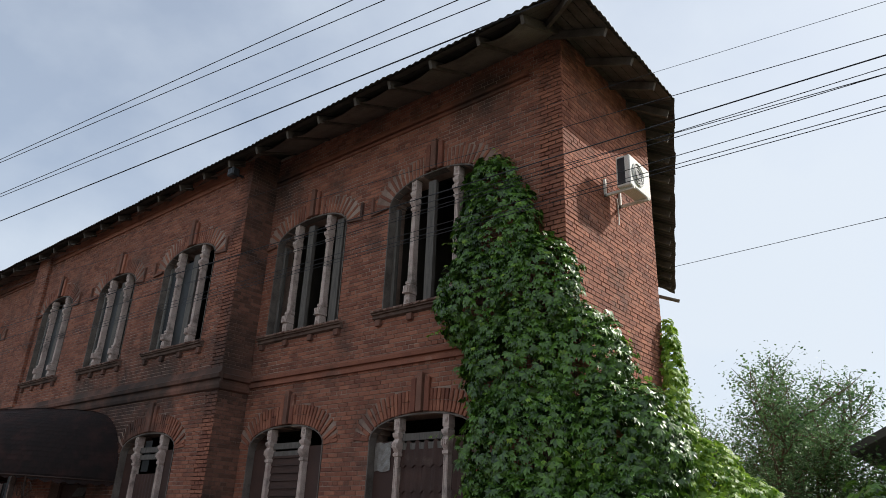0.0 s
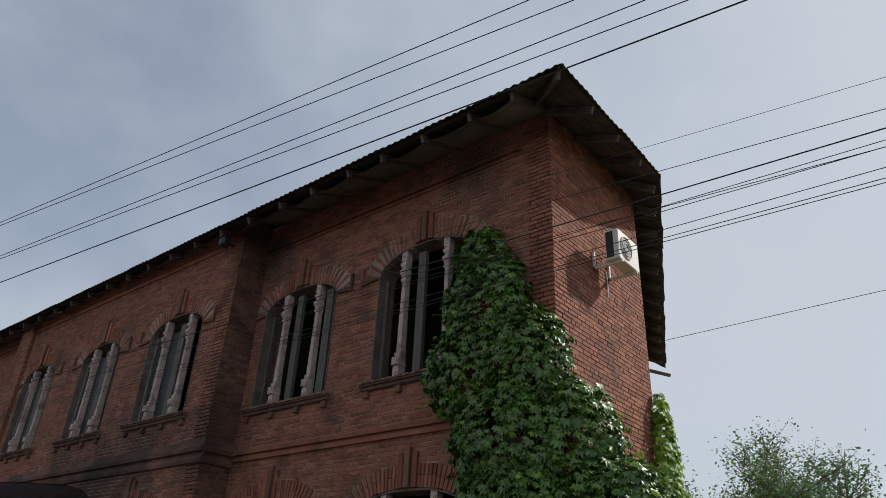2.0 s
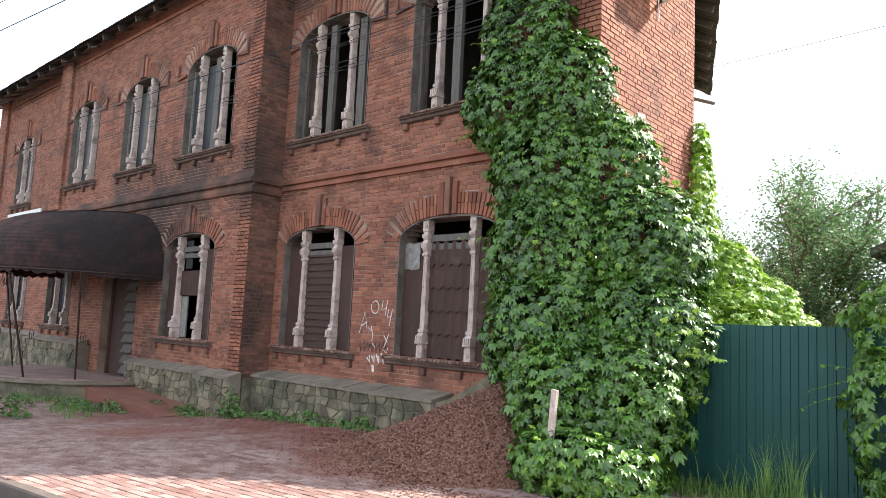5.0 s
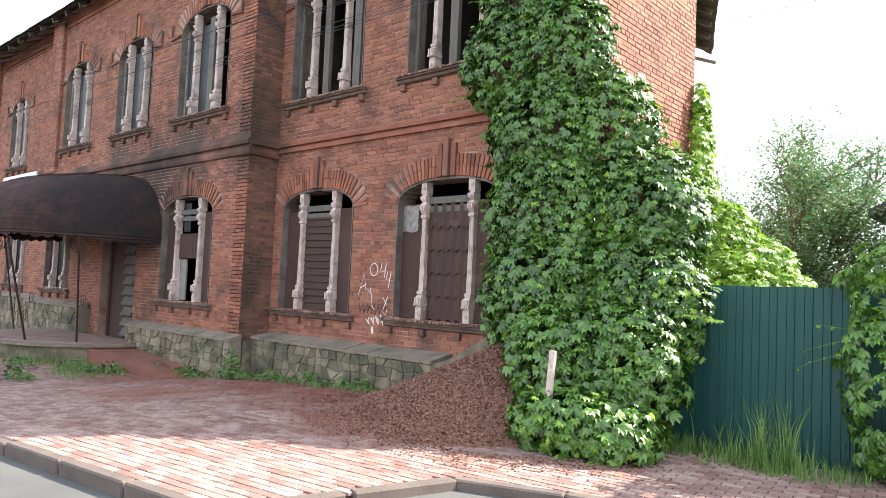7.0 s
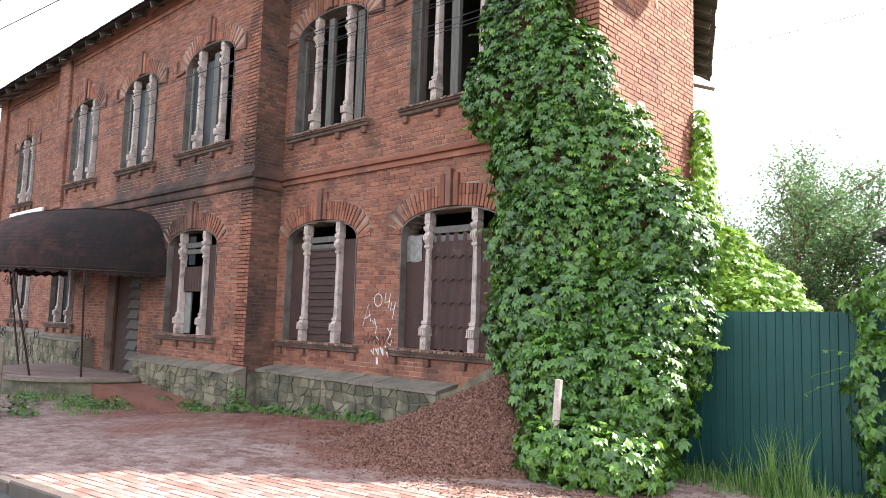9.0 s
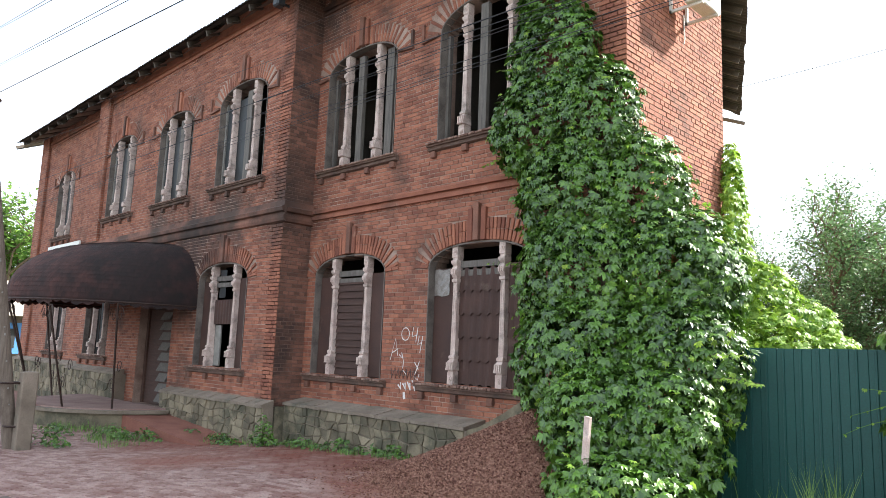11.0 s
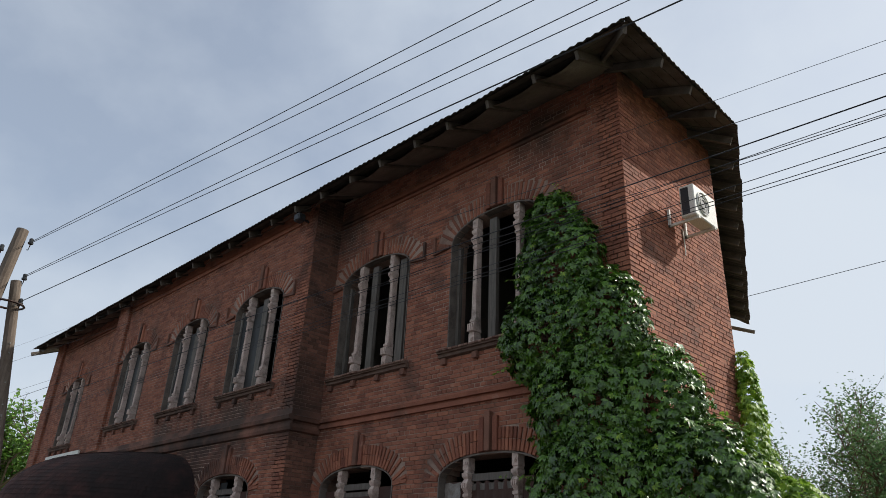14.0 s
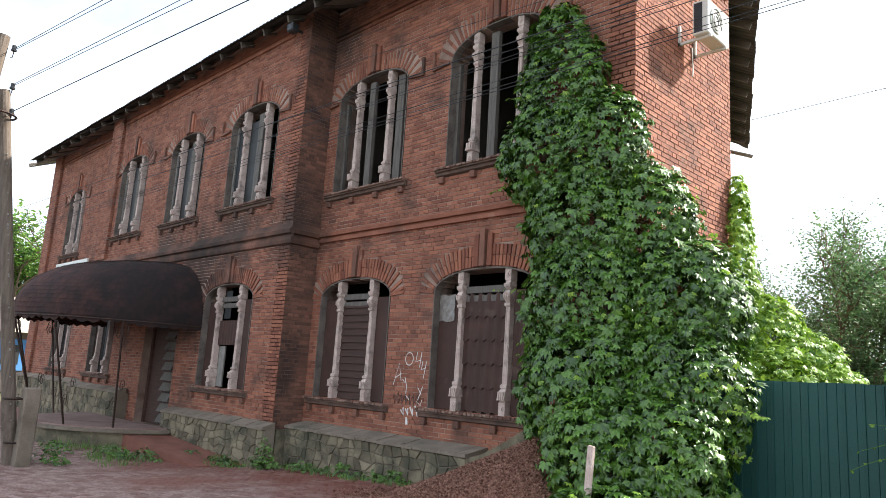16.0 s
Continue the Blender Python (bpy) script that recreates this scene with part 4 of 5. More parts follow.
for k, a in enumerate((0.55, 1.05, 1.57, 2.1, 2.6)):
    p = Vector(dome(a, 0))
    f = Vector((-13.8 + 2.45 * math.cos(a), YB - 0.25 - 2.2 * math.sin(a), 0.10))
    bm = bmesh.new()
    bm_tube(bm, [p - Vector((0, 0, 0.05)), f], 0.024, 8)
    post = part("post", bm, IRON, canopy, "thin twisted iron post")
    for s in (-1, 1):
        bm = bmesh.new()
        pts = []
        for q in range(26):
            ang = q / 25 * 2.6 * math.pi
            r = 0.16 * (1 - q / 32)
            pts.append(f + Vector((s * (0.18 + r * math.cos(ang)), 0, 0.75 + 0.2 * s + r * math.sin(ang))))
        bm_tube(bm, pts, 0.009, 5)
        part("scroll", bm, IRON, post)
        bm = bmesh.new()
        pts = []
        for q in range(22):
            ang = q / 21 * 2.2 * math.pi
            r = 0.2 * (1 - q / 28)
            pts.append(p + Vector((s * (0.2 + r * math.cos(ang)), 0, -0.35 + r * math.sin(ang))))
        bm_tube(bm, pts, 0.008, 5)
        part("scroll", bm, IRON, post)
board = thing("white_signboard", "plain white board lying on the canopy", "board")
bm = bmesh.new()
bm_box(bm, -1.6, 1.6, -0.03, 0.03, -0.13, 0.13)
bmesh.ops.bevel(bm, geom=bm.edges[:], offset=0.008, segments=1, affect="EDGES")
b = part("panel", bm, WHITEMETAL, board)
board.matrix_world = pose(-21.4, YC - 0.16, 4.72, 0, 0, 0)

# ---- round entrance steps and the red ramp ----
steps = thing("entrance_platform", "low rounded stone platform with a red tiled top", "steps")
for r0, z0, z1, m, nm in ((2.58, -0.4, 0.03, STONE, "riser"), (2.66, 0.03, 0.10, CEMENT, "edge_slab"), (2.5, 0.10, 0.13, PAVER, "platform_top")):
    bm = bmesh.new()
    ring = [(-13.8 + r0 * 0.98 * math.cos(a), YB - 0.32 - (r0 - 0.3) * math.sin(a), z0) for a in [math.pi * k / 28 for k in range(29)]]
    bm_extrude(bm, ring, (0, 0, 1), z1 - z0)
    part(nm, bm, m, steps)
ramp = thing("entrance_ramp", "sloping red cement ramp beside the plinth", "ramp")
bm = bmesh.new()
bm_extrude(bm, [(-12.2, -0.93, -0.4), (-7.9, -0.93, -0.4), (-7.9, -0.93, -0.235), (-12.2, -0.93, 0.06)], (0, -1, 0), 1.0)
part("ramp_slab", bm, REDDUST, ramp)

# ---- ground ----
ground = tagged(raw("ground", [(-900, -900, -0.5), (900, -900, -0.5), (900, 900, -0.5), (-900, 900, -0.5)], [(0, 1, 2, 3)], SOIL), "grassy soil ground reaching the horizon", "ground", kind="structure")
bm = bmesh.new()
bm_box(bm, 0.4, 60, -1.6, 90, -0.45, -0.05)
tagged(part("yard", bm, SOIL), "grassy yard behind the fence", "yard", kind="structure")
KD = Vector((1, 0.134, 0)).normalized()
KN = Vector((-KD.y, KD.x, 0))
K0 = Vector((-0.1, -5.56, 0))
bm = bmesh.new()
p = [K0 - KD * 120 + KN * 0.0, K0 + KD * 120, K0 + KD * 120 - KN * 60, K0 - KD * 120 - KN * 60]
bm_extrude(bm, [(q.x, q.y, -0.19) for q in p], (0, 0, 1), 0.07)
drape(bm)
road = tagged(part("road", bm, ASPHALT), "grey asphalt street with grit along the kerb", "road", kind="structure")
bm = bmesh.new()
P1, P2 = Vector((0.70, -3.50, 0)), Vector((9.0, -0.25, 0))
apron = [K0 + KD * 0.2 + KN * 0.01, K0 + KD * 14 + KN * 0.01, P2 + Vector((6, 1.2, 0)), P2, P1]
bm_extrude(bm, [(q.x, q.y, -0.15) for q in apron], (0, 0, 1), 0.07)
tagged(part("driveway", bm, ASPHALT), "patched asphalt driveway apron", "driveway", kind="structure")
pav = [K0 - KD * 40, K0 + KD * 0.2, P1, P2, Vector((9.0, 0.9, 0)), Vector((1.3, -0.6, 0)), Vector((0.2, -0.2, 0)), Vector((-7.0, -0.3, 0)), Vector((-40, -0.6, 0))]
bm = bmesh.new()
bm_extrude(bm, [(q.x, q.y, -0.19) for q in pav], (0, 0, 1), 0.175)
drape(bm)
bmesh.ops.triangulate(bm, faces=[f for f in bm.faces if len(f.verts) > 4])
pavement = tagged(part("pavement", bm, SAND), "red block pavement, dusty and partly sunlit", "pavement", kind="structure")


def kerb_run(a, b):
    a, b = Vector(a), Vector(b)
    d = b - a
    ln = d.length
    d.normalize()
    n = int(ln / 1.0)
    rot = math.degrees(math.atan2(d.y, d.x))
    for k in range(n):
        ob = new("kerb_stone", KERB_MESH)
        ob.parent = pavement
        q = a + d * (k * ln / n)
        ob.matrix_local = pose(q.x, q.y, gz(q.x + 0.5), 0, 0, rot)


KERB_MESH = mesh_of("kerb_stone", box_bm(0.004, 0.986, -0.13, 0.0, -0.16, 0.012, bevel=0.015), KERB)
kerb_run(K0 - KD * 24, K0 + KD * 0.2)
kerb_run(K0 + KD * 0.2, P1)
kerb_run(P1, P1 + (P2 - P1).normalized() * 8.0)


def inside(pt, poly):
    c = False
    j = len(poly) - 1
    for i in range(len(poly)):
        a, b = poly[i], poly[j]
        if (a.y > pt.y) != (b.y > pt.y) and pt.x < (b.x - a.x) * (pt.y - a.y) / (b.y - a.y) + a.x:
            c = not c
        j = i
    return c


# ---- vegetation helpers ----
def leaflets(rng, size):
    """Five pointed leaflets of a creeper leaf, in its own plane: x across, y towards the tip, z out."""
    out = []
    for ang, s in ((0, 1.0), (33, 0.96), (-33, 0.96), (70, 0.74), (-70, 0.74)):
        a = math.radians(ang)
        ca, sa = math.cos(a), math.sin(a)
        ln, w = size * s, size * s * 0.21
        pts = []
        for x, y, z in ((0, 0.04 * size, 0), (w, ln * 0.58, 0.03 * size), (0, ln, -0.16 * size), (-w, ln * 0.58, 0.03 * size), (0, ln * 0.55, 0.0)):
            pts.append((x * ca + y * sa, y * ca - x * sa, z))
        out.append(pts)
    return out


LEAF_FACES = ((0, 1, 4), (1, 2, 4), (2, 3, 4), (3, 0, 4))


def blob_points(blobs, n, rng, keep):
    """Points spread over the outside of a union of ellipsoids, with their outward normals."""
    area = [r[0] * r[1] + r[1] * r[2] + r[0] * r[2] for c, r in blobs]
    total = sum(area)
    out = []
    for (c, r), a in zip(blobs, area):
        c = Vector(c)
        for _ in range(int(n * a / total)):
            d = Vector((rng.gauss(0, 1), rng.gauss(0, 1), rng.gauss(0, 1))).normalized()
            lump = 1.0 + 0.13 * noise.noise(Vector(c) * 2.0 + d * 2.6) + 0.11 * noise.noise(d * 6.0 + c)
            depth = 1.0 - 0.36 * rng.random() ** 1.7
            p = c + Vector((d.x * r[0], d.y * r[1], d.z * r[2])) * lump * depth
            deep = False
            for c2, r2 in blobs:
                if c2 == tuple(c):
                    continue
                q = p - Vector(c2)
                if (q.x / r2[0]) ** 2 + (q.y / r2[1]) ** 2 + (q.z / r2[2]) ** 2 < 0.62:
                    deep = True
                    break
            if deep or not keep(p):
                continue
            nrm = Vector((d.x / r[0], d.y / r[1], d.z / r[2])).normalized()
            out.append((p, nrm))
    return out


def leaf_frame(p, nrm, rng, droop=0.9, wild=0.42):
    nrm = (nrm + Vector((rng.gauss(0, wild), rng.gauss(0, wild), rng.gauss(0, wild) + 0.45))).normalized()
    tip = Vector((rng.gauss(0, 0.5), rng.gauss(0, 0.5), -droop))
    tip = (tip - nrm * tip.dot(nrm)).normalized()
    side = tip.cross(nrm)
    m = Matrix((side, tip, nrm)).transposed().to_4x4()
    m.translation = p
    return m


def creeper(pts, rng, lo, hi, name, material, parent, simple=False):
    verts, faces = [], []
    for p, nrm in pts:
        m = leaf_frame(p, nrm, rng)
        size = rng.uniform(lo, hi)
        for lf in leaflets(rng, size):
            k = len(verts)
            if simple:
                verts += [tuple(m @ Vector(q)) for q in lf[:4]]
                faces += [(k, k + 1, k + 2, k + 3)]
            else:
                verts += [tuple(m @ Vector(q)) for q in lf]
                faces += [tuple(k + i for i in f) for f in LEAF_FACES]
    return raw(name, verts, faces, material, parent, kind="stuff")


vine = thing("virginia_creeper", "dense green creeper climbing the corner of the brick wall", "creeper")
blobs = [((-1.25, -0.16, 7.02), (0.50, 0.28, 0.52)), ((-1.15, -0.2, 6.2), (0.78, 0.38, 0.85)), ((-1.35, -0.25, 5.1), (0.85, 0.45, 0.8)), ((-0.4, -0.22, 5.0), (0.75, 0.48, 0.9)),
         ((-0.7, -0.32, 3.9), (0.85, 0.5, 0.95)), ((0.1, 0.1, 3.9), (0.75, 0.6, 0.9)), ((-0.5, -0.42, 2.7), (0.95, 0.6, 1.0)), ((0.6, 0.1, 2.7), (0.95, 0.8, 1.0)),
         ((-0.35, -0.6, 1.6), (0.95, 0.65, 1.0)), ((0.75, -0.3, 1.6), (1.0, 0.7, 1.0)), ((0.3, -1.1, 0.85), (0.8, 0.6, 0.75)), ((0.95, -0.9, 0.8), (0.75, 0.65, 0.85)),
         ((0.75, -1.75, 0.3), (0.7, 0.5, 0.4)), ((1.2, -1.6, 0.25), (0.55, 0.5, 0.35)), ((0.2, 1.2, 2.9), (0.5, 0.9, 0.7))]


def clear_of_wall(p):
    return (p.y < 0.0 or p.x > 0.0) and p.z > 0.02 and p.y < 3.6


rv = random.Random(21)
pts = blob_points(blobs, 27000, rv, clear_of_wall)
low = [q for q in pts if q[0].z < 2.2 and q[1].y < -0.3]
single = low[:240]
chosen = set(id(q) for q in single)
creeper([q for q in pts if id(q) not in chosen], rv, 0.07, 0.15, "foliage", LEAF, vine)
one_leaf = []
for v in range(4):
    vs, fs = [], []
    for lf in leaflets(rv, 0.135):
        k = len(vs)
        vs += lf
        fs += [tuple(k + i for i in f) for f in LEAF_FACES]
    me = bpy.data.meshes.new("leaf")
    me.from_pydata(vs, [], fs)
    me.materials.append(LEAF_ONE)
    one_leaf.append(me)
for p, nrm in single:
    ob = new("leaf", one_leaf[rv.randrange(4)])
    ob.parent = vine
    ob.matrix_local = leaf_frame(p, nrm, rv)
inner_pts = blob_points([(c, (r[0] * 0.8, r[1] * 0.75, r[2] * 0.86)) for c, r in blobs], 5500, rv, clear_of_wall)
creeper(inner_pts, rv, 0.09, 0.14, "inner_foliage", LEAF, vine, True)
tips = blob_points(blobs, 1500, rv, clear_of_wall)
creeper([(p + n * 0.07, n) for p, n in tips], rv, 0.05, 0.10, "young_foliage", SHOOT_SUNLIT, vine)
# dark stems inside
for k in range(26):
    bm = bmesh.new()
    x, y, z = rv.uniform(-0.4, 0.8), rv.uniform(-0.7, -0.1), 0.0
    path = [(x, y, z)]
    for s in range(12):
        z += rv.uniform(0.3, 0.55)
        tx = -0.9 + rv.uniform(-0.5, 0.5) if z > 4 else -0.3 + rv.uniform(-0.6, 0.7)
        x += (tx - x) * 0.25
        y += (-0.06 - y) * 0.35
        if y > -0.06 and x < 0.05:
            y = -0.06
        path.append((x, y, z))
        if z > 6.6:
            break
    bm_tube(bm, path, [0.022 * (1 - 0.7 * i / len(path)) for i in range(len(path))], 5)
    part("stem", bm, BARK, vine)


def spray(root, way, count, rng, bm, leaves, sag=0.35):
    """A loose shoot that hangs out from the mass."""
    p, d = Vector(root), Vector(way).normalized()
    path = [p.copy()]
    for k in range(count):
        p = p + d * 0.07
        d = (d + Vector((rng.gauss(0, 0.1), rng.gauss(0, 0.1), -sag * 0.12))).normalized()
        path.append(p.copy())
        leaves.append((p.copy(), Vector((rng.gauss(0, 0.5), -0.6, 0.6))))
    bm_tube(bm, path, [0.0035 * (1 - 0.6 * i / len(path)) for i in range(len(path))], 4)


bm = bmesh.new()
lv = []
for root, way, c in (((1.45, -0.7, 1.5), (1, -0.2, 0.1), 8), ((1.45, -0.75, 1.75), (1, -0.2, 0.15), 7), ((1.4, -0.8, 1.1), (1, 0, -0.1), 6), ((-1.35, -0.35, 2.95), (-1, -0.2, 0.2), 9),
                     ((-1.8, -0.4, 4.7), (-1, -0.2, -0.3), 6), ((-1.6, -0.4, 6.0), (-1, 0, 0.2), 5), ((-1.0, -0.3, 7.3), (-0.2, 0, 1), 4), ((0.9, -1.0, 0.9), (0.3, -1, 0.2), 6),
                     ((-0.8, -0.5, 4.1), (-0.4, -0.8, -0.3), 7), ((-0.9, -0.7, 2.2), (-0.9, -0.3, -0.2), 6)):
    spray(root, way, c, rv, bm, lv)
part("hanging_stems", bm, BARK, vine)
creeper(lv, rv, 0.05, 0.09, "hanging_leaves", SHOOT_SUNLIT, vine)

# sunlit creeper on the end wall and behind the fence; its leaf colour is lightened for the sun
vine2 = thing("sunlit_creeper", "bright sunlit creeper spilling over the fence behind the corner", "creeper")
blobs2 = [((0.16, 3.25, 4.3), (0.16, 0.3, 0.9)), ((0.12, 3.28, 5.0), (0.1, 0.2, 0.4)), ((0.25, 3.0, 3.2), (0.28, 0.45, 0.95)), ((0.75, 2.7, 2.5), (0.55, 0.6, 0.75)), ((1.3, 2.6, 2.1), (0.6, 0.6, 0.55)),
          ((1.1, 2.0, 1.5), (0.9, 0.8, 0.85)), ((1.75, 2.4, 1.7), (0.45, 0.5, 0.5))]
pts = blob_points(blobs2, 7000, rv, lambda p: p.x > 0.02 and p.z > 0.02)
creeper(pts, rv, 0.07, 0.14, "foliage", SHOOT_SUNLIT, vine2)
for k in range(9):
    bm = bmesh.new()
    x, y = 0.1 + 0.15 * k, 1.2 + 0.2 * k
    bm_tube(bm, [(x, y, 0.0), (x * 0.8 + 0.05, y + 0.1, 0.8), (x * 0.7 + 0.05, y + 0.1, 1.6), (x * 0.6 + 0.05, y + 0.2, 2.2)], [0.02, 0.016, 0.012, 0.008], 5)
    part("stem", bm, BARK, vine2)

# ---- fence ----
fence = thing("profiled_steel_fence", "teal profiled-steel sheet fence beside the building", "fence")
fx = 1.1
while fx < 4.4:
    bm = bmesh.new()
    w, z1 = 1.25, 1.86 + 0.01 * math.sin(fx * 3)
    prof = []
    x = 0.0
    while x < w - 1e-6:
        for dx, dy in ((0.0, 0.0), (0.028, 0.0), (0.034, -0.014), (0.052, -0.014), (0.058, 0.0), (0.148, 0.0), (0.152, 0.008), (0.156, 0.0), (0.18, 0.0)):
            prof.append((x + dx, dy))
        x += 0.18
    lo = [bm.verts.new((fx + a, -0.18 + b, -0.08)) for a, b in prof]
    hi = [bm.verts.new((fx + a, -0.18 + b, z1)) for a, b in prof]
    lo2 = [bm.verts.new((fx + a, -0.177 + b, -0.08)) for a, b in prof]
    hi2 = [bm.verts.new((fx + a, -0.177 + b, z1)) for a, b in prof]
    for k in range(len(prof) - 1):
        bm.faces.new((lo[k], lo[k + 1], hi[k + 1], hi[k]))
        bm.faces.new((lo2[k + 1], lo2[k], hi2[k], hi2[k + 1]))
        bm.faces.new((hi[k], hi[k + 1], hi2[k + 1], hi2[k]))
    part("sheet", bm, TEAL, fence)
    fx += 1.26
for z in (0.45, 1.5):
    part("rail", box_bm(1.1, 4.5, -0.15, -0.11, z - 0.02, z + 0.02), IRON, fence)
for x in (1.2, 2.9, 4.45):
    part("post", box_bm(x - 0.03, x + 0.03, -0.11, -0.05, -0.1, 1.82), IRON, fence)

hedge = thing("creeper_hedge", "dark creeper hanging over the fence post", "creeper")
blobs3 = [((3.75, -0.35, 1.9), (0.65, 0.5, 0.6)), ((3.7, -0.4, 1.0), (0.62, 0.5, 0.9)), ((3.9, -0.3, 0.4), (0.75, 0.5, 0.6)), ((4.2, -0.1, 2.2), (0.6, 0.5, 0.5))]
pts = blob_points(blobs3, 2600, rv, lambda p: p.z > 0.02)
creeper(pts, rv, 0.08, 0.15, "foliage", LEAF, hedge)
bm = bmesh.new()
lv = []
for root, way, c in (((3.2, -0.6, 1.22), (-1, -0.3, -0.25), 7), ((3.2, -0.6, 1.36), (-1, -0.2, -0.35), 6), ((3.2, -0.6, 1.45), (-1, -0.1, 0.2), 4)):
    spray(root, way, c, rv, bm, lv, 0.4)
part("hanging_stems", bm, SHOOT_SUNLIT, hedge)
creeper(lv[::2], rv, 0.03, 0.05, "hanging_leaves", SHOOT_SUNLIT, hedge)


# ---- trees ----
def tree(name, label, base, height, spread, leaves, seed, leaf_mat, leaf_size=0.09, lean=(0, 0), trunk=0.14, stems=5):
    rng = random.Random(seed)
    t = thing(name, label, "tree", at=(0, 0, 0))
    bm = bmesh.new()
    base = Vector(base)
    tips = []

    def limb(p, d, ln, r, level):
        path = [p.copy()]
        n = 5
        for k in range(n):
            d = (d + Vector((rng.gauss(0, 0.13), rng.gauss(0, 0.13), 0.05))).normalized()
            p = p + d * ln / n
            path.append(p.copy())
            if level < 3 and k >= 1:
                for _ in range(2 if level else 1):
                    dd = (d + Vector((rng.gauss(0, 0.75), rng.gauss(0, 0.75), rng.gauss(0.1, 0.4)))).normalized()
                    limb(p.copy(), dd, ln * rng.uniform(0.42, 0.62), r * 0.5, level + 1)
            if level >= 2:
                tips.append((p.copy(), d.copy()))
        bm_tube(bm, path, [r * (1 - 0.65 * k / n) for k in range(n + 1)], 5 if level else 8, False)

    for k in range(stems):
        a = 2 * math.pi * k / stems + rng.uniform(-0.4, 0.4)
        d = Vector((math.cos(a) * spread / height * 0.9 + lean[0], math.sin(a) * spread / height * 0.9 + lean[1], 1)).normalized()
        limb(base + Vector((0.1 * math.cos(a), 0.1 * math.sin(a), -0.15)), d, height * rng.uniform(0.75, 0.95), trunk * rng.uniform(0.5, 0.8), 0)
    part("trunk", bm, BARK, t)
    verts, faces = [], []
    for _ in range(leaves):
        p, d = tips[rng.randrange(len(tips))]
        p = p + Vector((rng.gauss(0, 0.2), rng.gauss(0, 0.2), rng.gauss(0, 0.16))) * height / 5
        m = leaf_frame(p, Vector((rng.gauss(0, 0.6), rng.gauss(0, 0.6), 0.7)), rng, 0.3, 0.5)
        s = leaf_size * rng.uniform(0.6, 1.25)
        k = len(verts)
        verts += [tuple(m @ Vector(q)) for q in ((0, 0, 0), (0.28 * s, 0.5 * s, 0.06 * s), (0, s, -0.04 * s), (-0.28 * s, 0.5 * s, 0.06 * s))]
        faces.append((k, k + 1, k + 2, k + 3))
    raw("crown", verts, faces, leaf_mat, t, kind="stuff")
    return t


tree("garden_tree", "loose grey-green fruit tree behind the fence", (-1.3, 9.2, 0), 4.7, 3.0, 80000, 11, TREELEAF, 0.085, stems=9)
tree("garden_shrub", "leafy shrub behind the fence", (1.75, 8.4, 0), 2.7, 1.5, 16000, 5, TREELEAF, 0.08, trunk=0.06)
tree("garden_shrub", "dense shrub in the yard behind the fence", (0.3, 7.2, 0), 2.0, 1.1, 12000, 15, TREELEAF, 0.08, trunk=0.06)
tree("far_tree", "bright green tree beyond the far house", (-58, 6.4, -0.4), 9.5, 4.0, 9000, 6, FARLEAF, 0.45, trunk=0.3)
tree("far_tree", "bright green tree beyond the far house", (-62, 0.4, -0.4), 9.0, 4.5, 9000, 7, FARLEAF, 0.45, trunk=0.3)
tree("far_tree", "broad green tree at the end of the street", (-66, -6.6, -0.4), 9.0, 4.5, 8000, 8, FARLEAF, 0.45, trunk=0.3)


# ---- grass and weeds ----
def tufts(name, label, spots, rng, parent=None):
    verts, faces = [], []
    for x, y, n, h, spread, z in spots:
        for _ in range(n):
            a = rng.uniform(0, 2 * math.pi)
            r = spread * math.sqrt(rng.random())
            bx, by = x + r * math.cos(a), y + r * math.sin(a)
            hh = h * rng.uniform(0.45, 1.15)
            lx, ly = rng.gauss(0, 0.22) * hh, rng.gauss(0, 0.22) * hh
            w = 0.004 + 0.004 * rng.random()
            ca, sa = math.cos(a), math.sin(a)
            k = len(verts)
            z1 = z + gz(bx)
            verts += [(bx - w * ca, by - w * sa, z1), (bx + w * ca, by + w * sa, z1), (bx + lx * 0.4 + w * ca * .7, by + ly * 0.4 + w * sa * .7, z1 + hh * 0.6),
                      (bx + lx * 0.4 - w * ca * .7, by + ly * 0.4 - w * sa * .7, z1 + hh * 0.6), (bx + lx, by + ly, z1 + hh)]
            faces += [(k, k + 1, k + 2, k + 3), (k + 3, k + 2, k + 4)]
    return tagged(raw(name, verts, faces, GRASS), label, "grass", kind="stuff")


rt = random.Random(12)
spots = [(rt.uniform(1.35, 3.3), rt.uniform(-1.0, -0.3), 26, rt.uniform(0.08, 0.2), 0.2, -0.02) for _ in range(60)]
spots += [(2.55, -0.75, 90, 0.72, 0.2, -0.02), (2.75, -0.9, 60, 0.4, 0.25, -0.02), (2.3, -0.8, 50, 0.35, 0.2, -0.02), (2.3, -0.6, 22, 0.4, 0.25, -0.02), (1.85, -0.5, 7, 0.6, 0.2, -0.02), (2.15, -0.5, 9, 0.6, 0.15, -0.02)]
tufts("grass", "tall sunlit grass at the foot of the fence", spots, rt)
spots = [(rt.uniform(-10.5, -3.2), YB - 0.55 + rt.uniform(-0.35, 0.1), 14, rt.uniform(0.05, 0.16), 0.16, 0.0) for _ in range(60)]
spots = [(x, (y if x < XA + 0.3 else y + 0.72), n, h, s, z) for x, y, n, h, s, z in spots]
spots += [(rt.uniform(-12.5, -8.6), rt.uniform(-3.3, -2.3), 16, rt.uniform(0.08, 0.2), 0.22, 0.0) for _ in range(46)]
spots += [(rt.uniform(-30, -9), rt.uniform(-7.0, -6.0), 10, 0.15, 0.3, -0.1) for _ in range(20)]
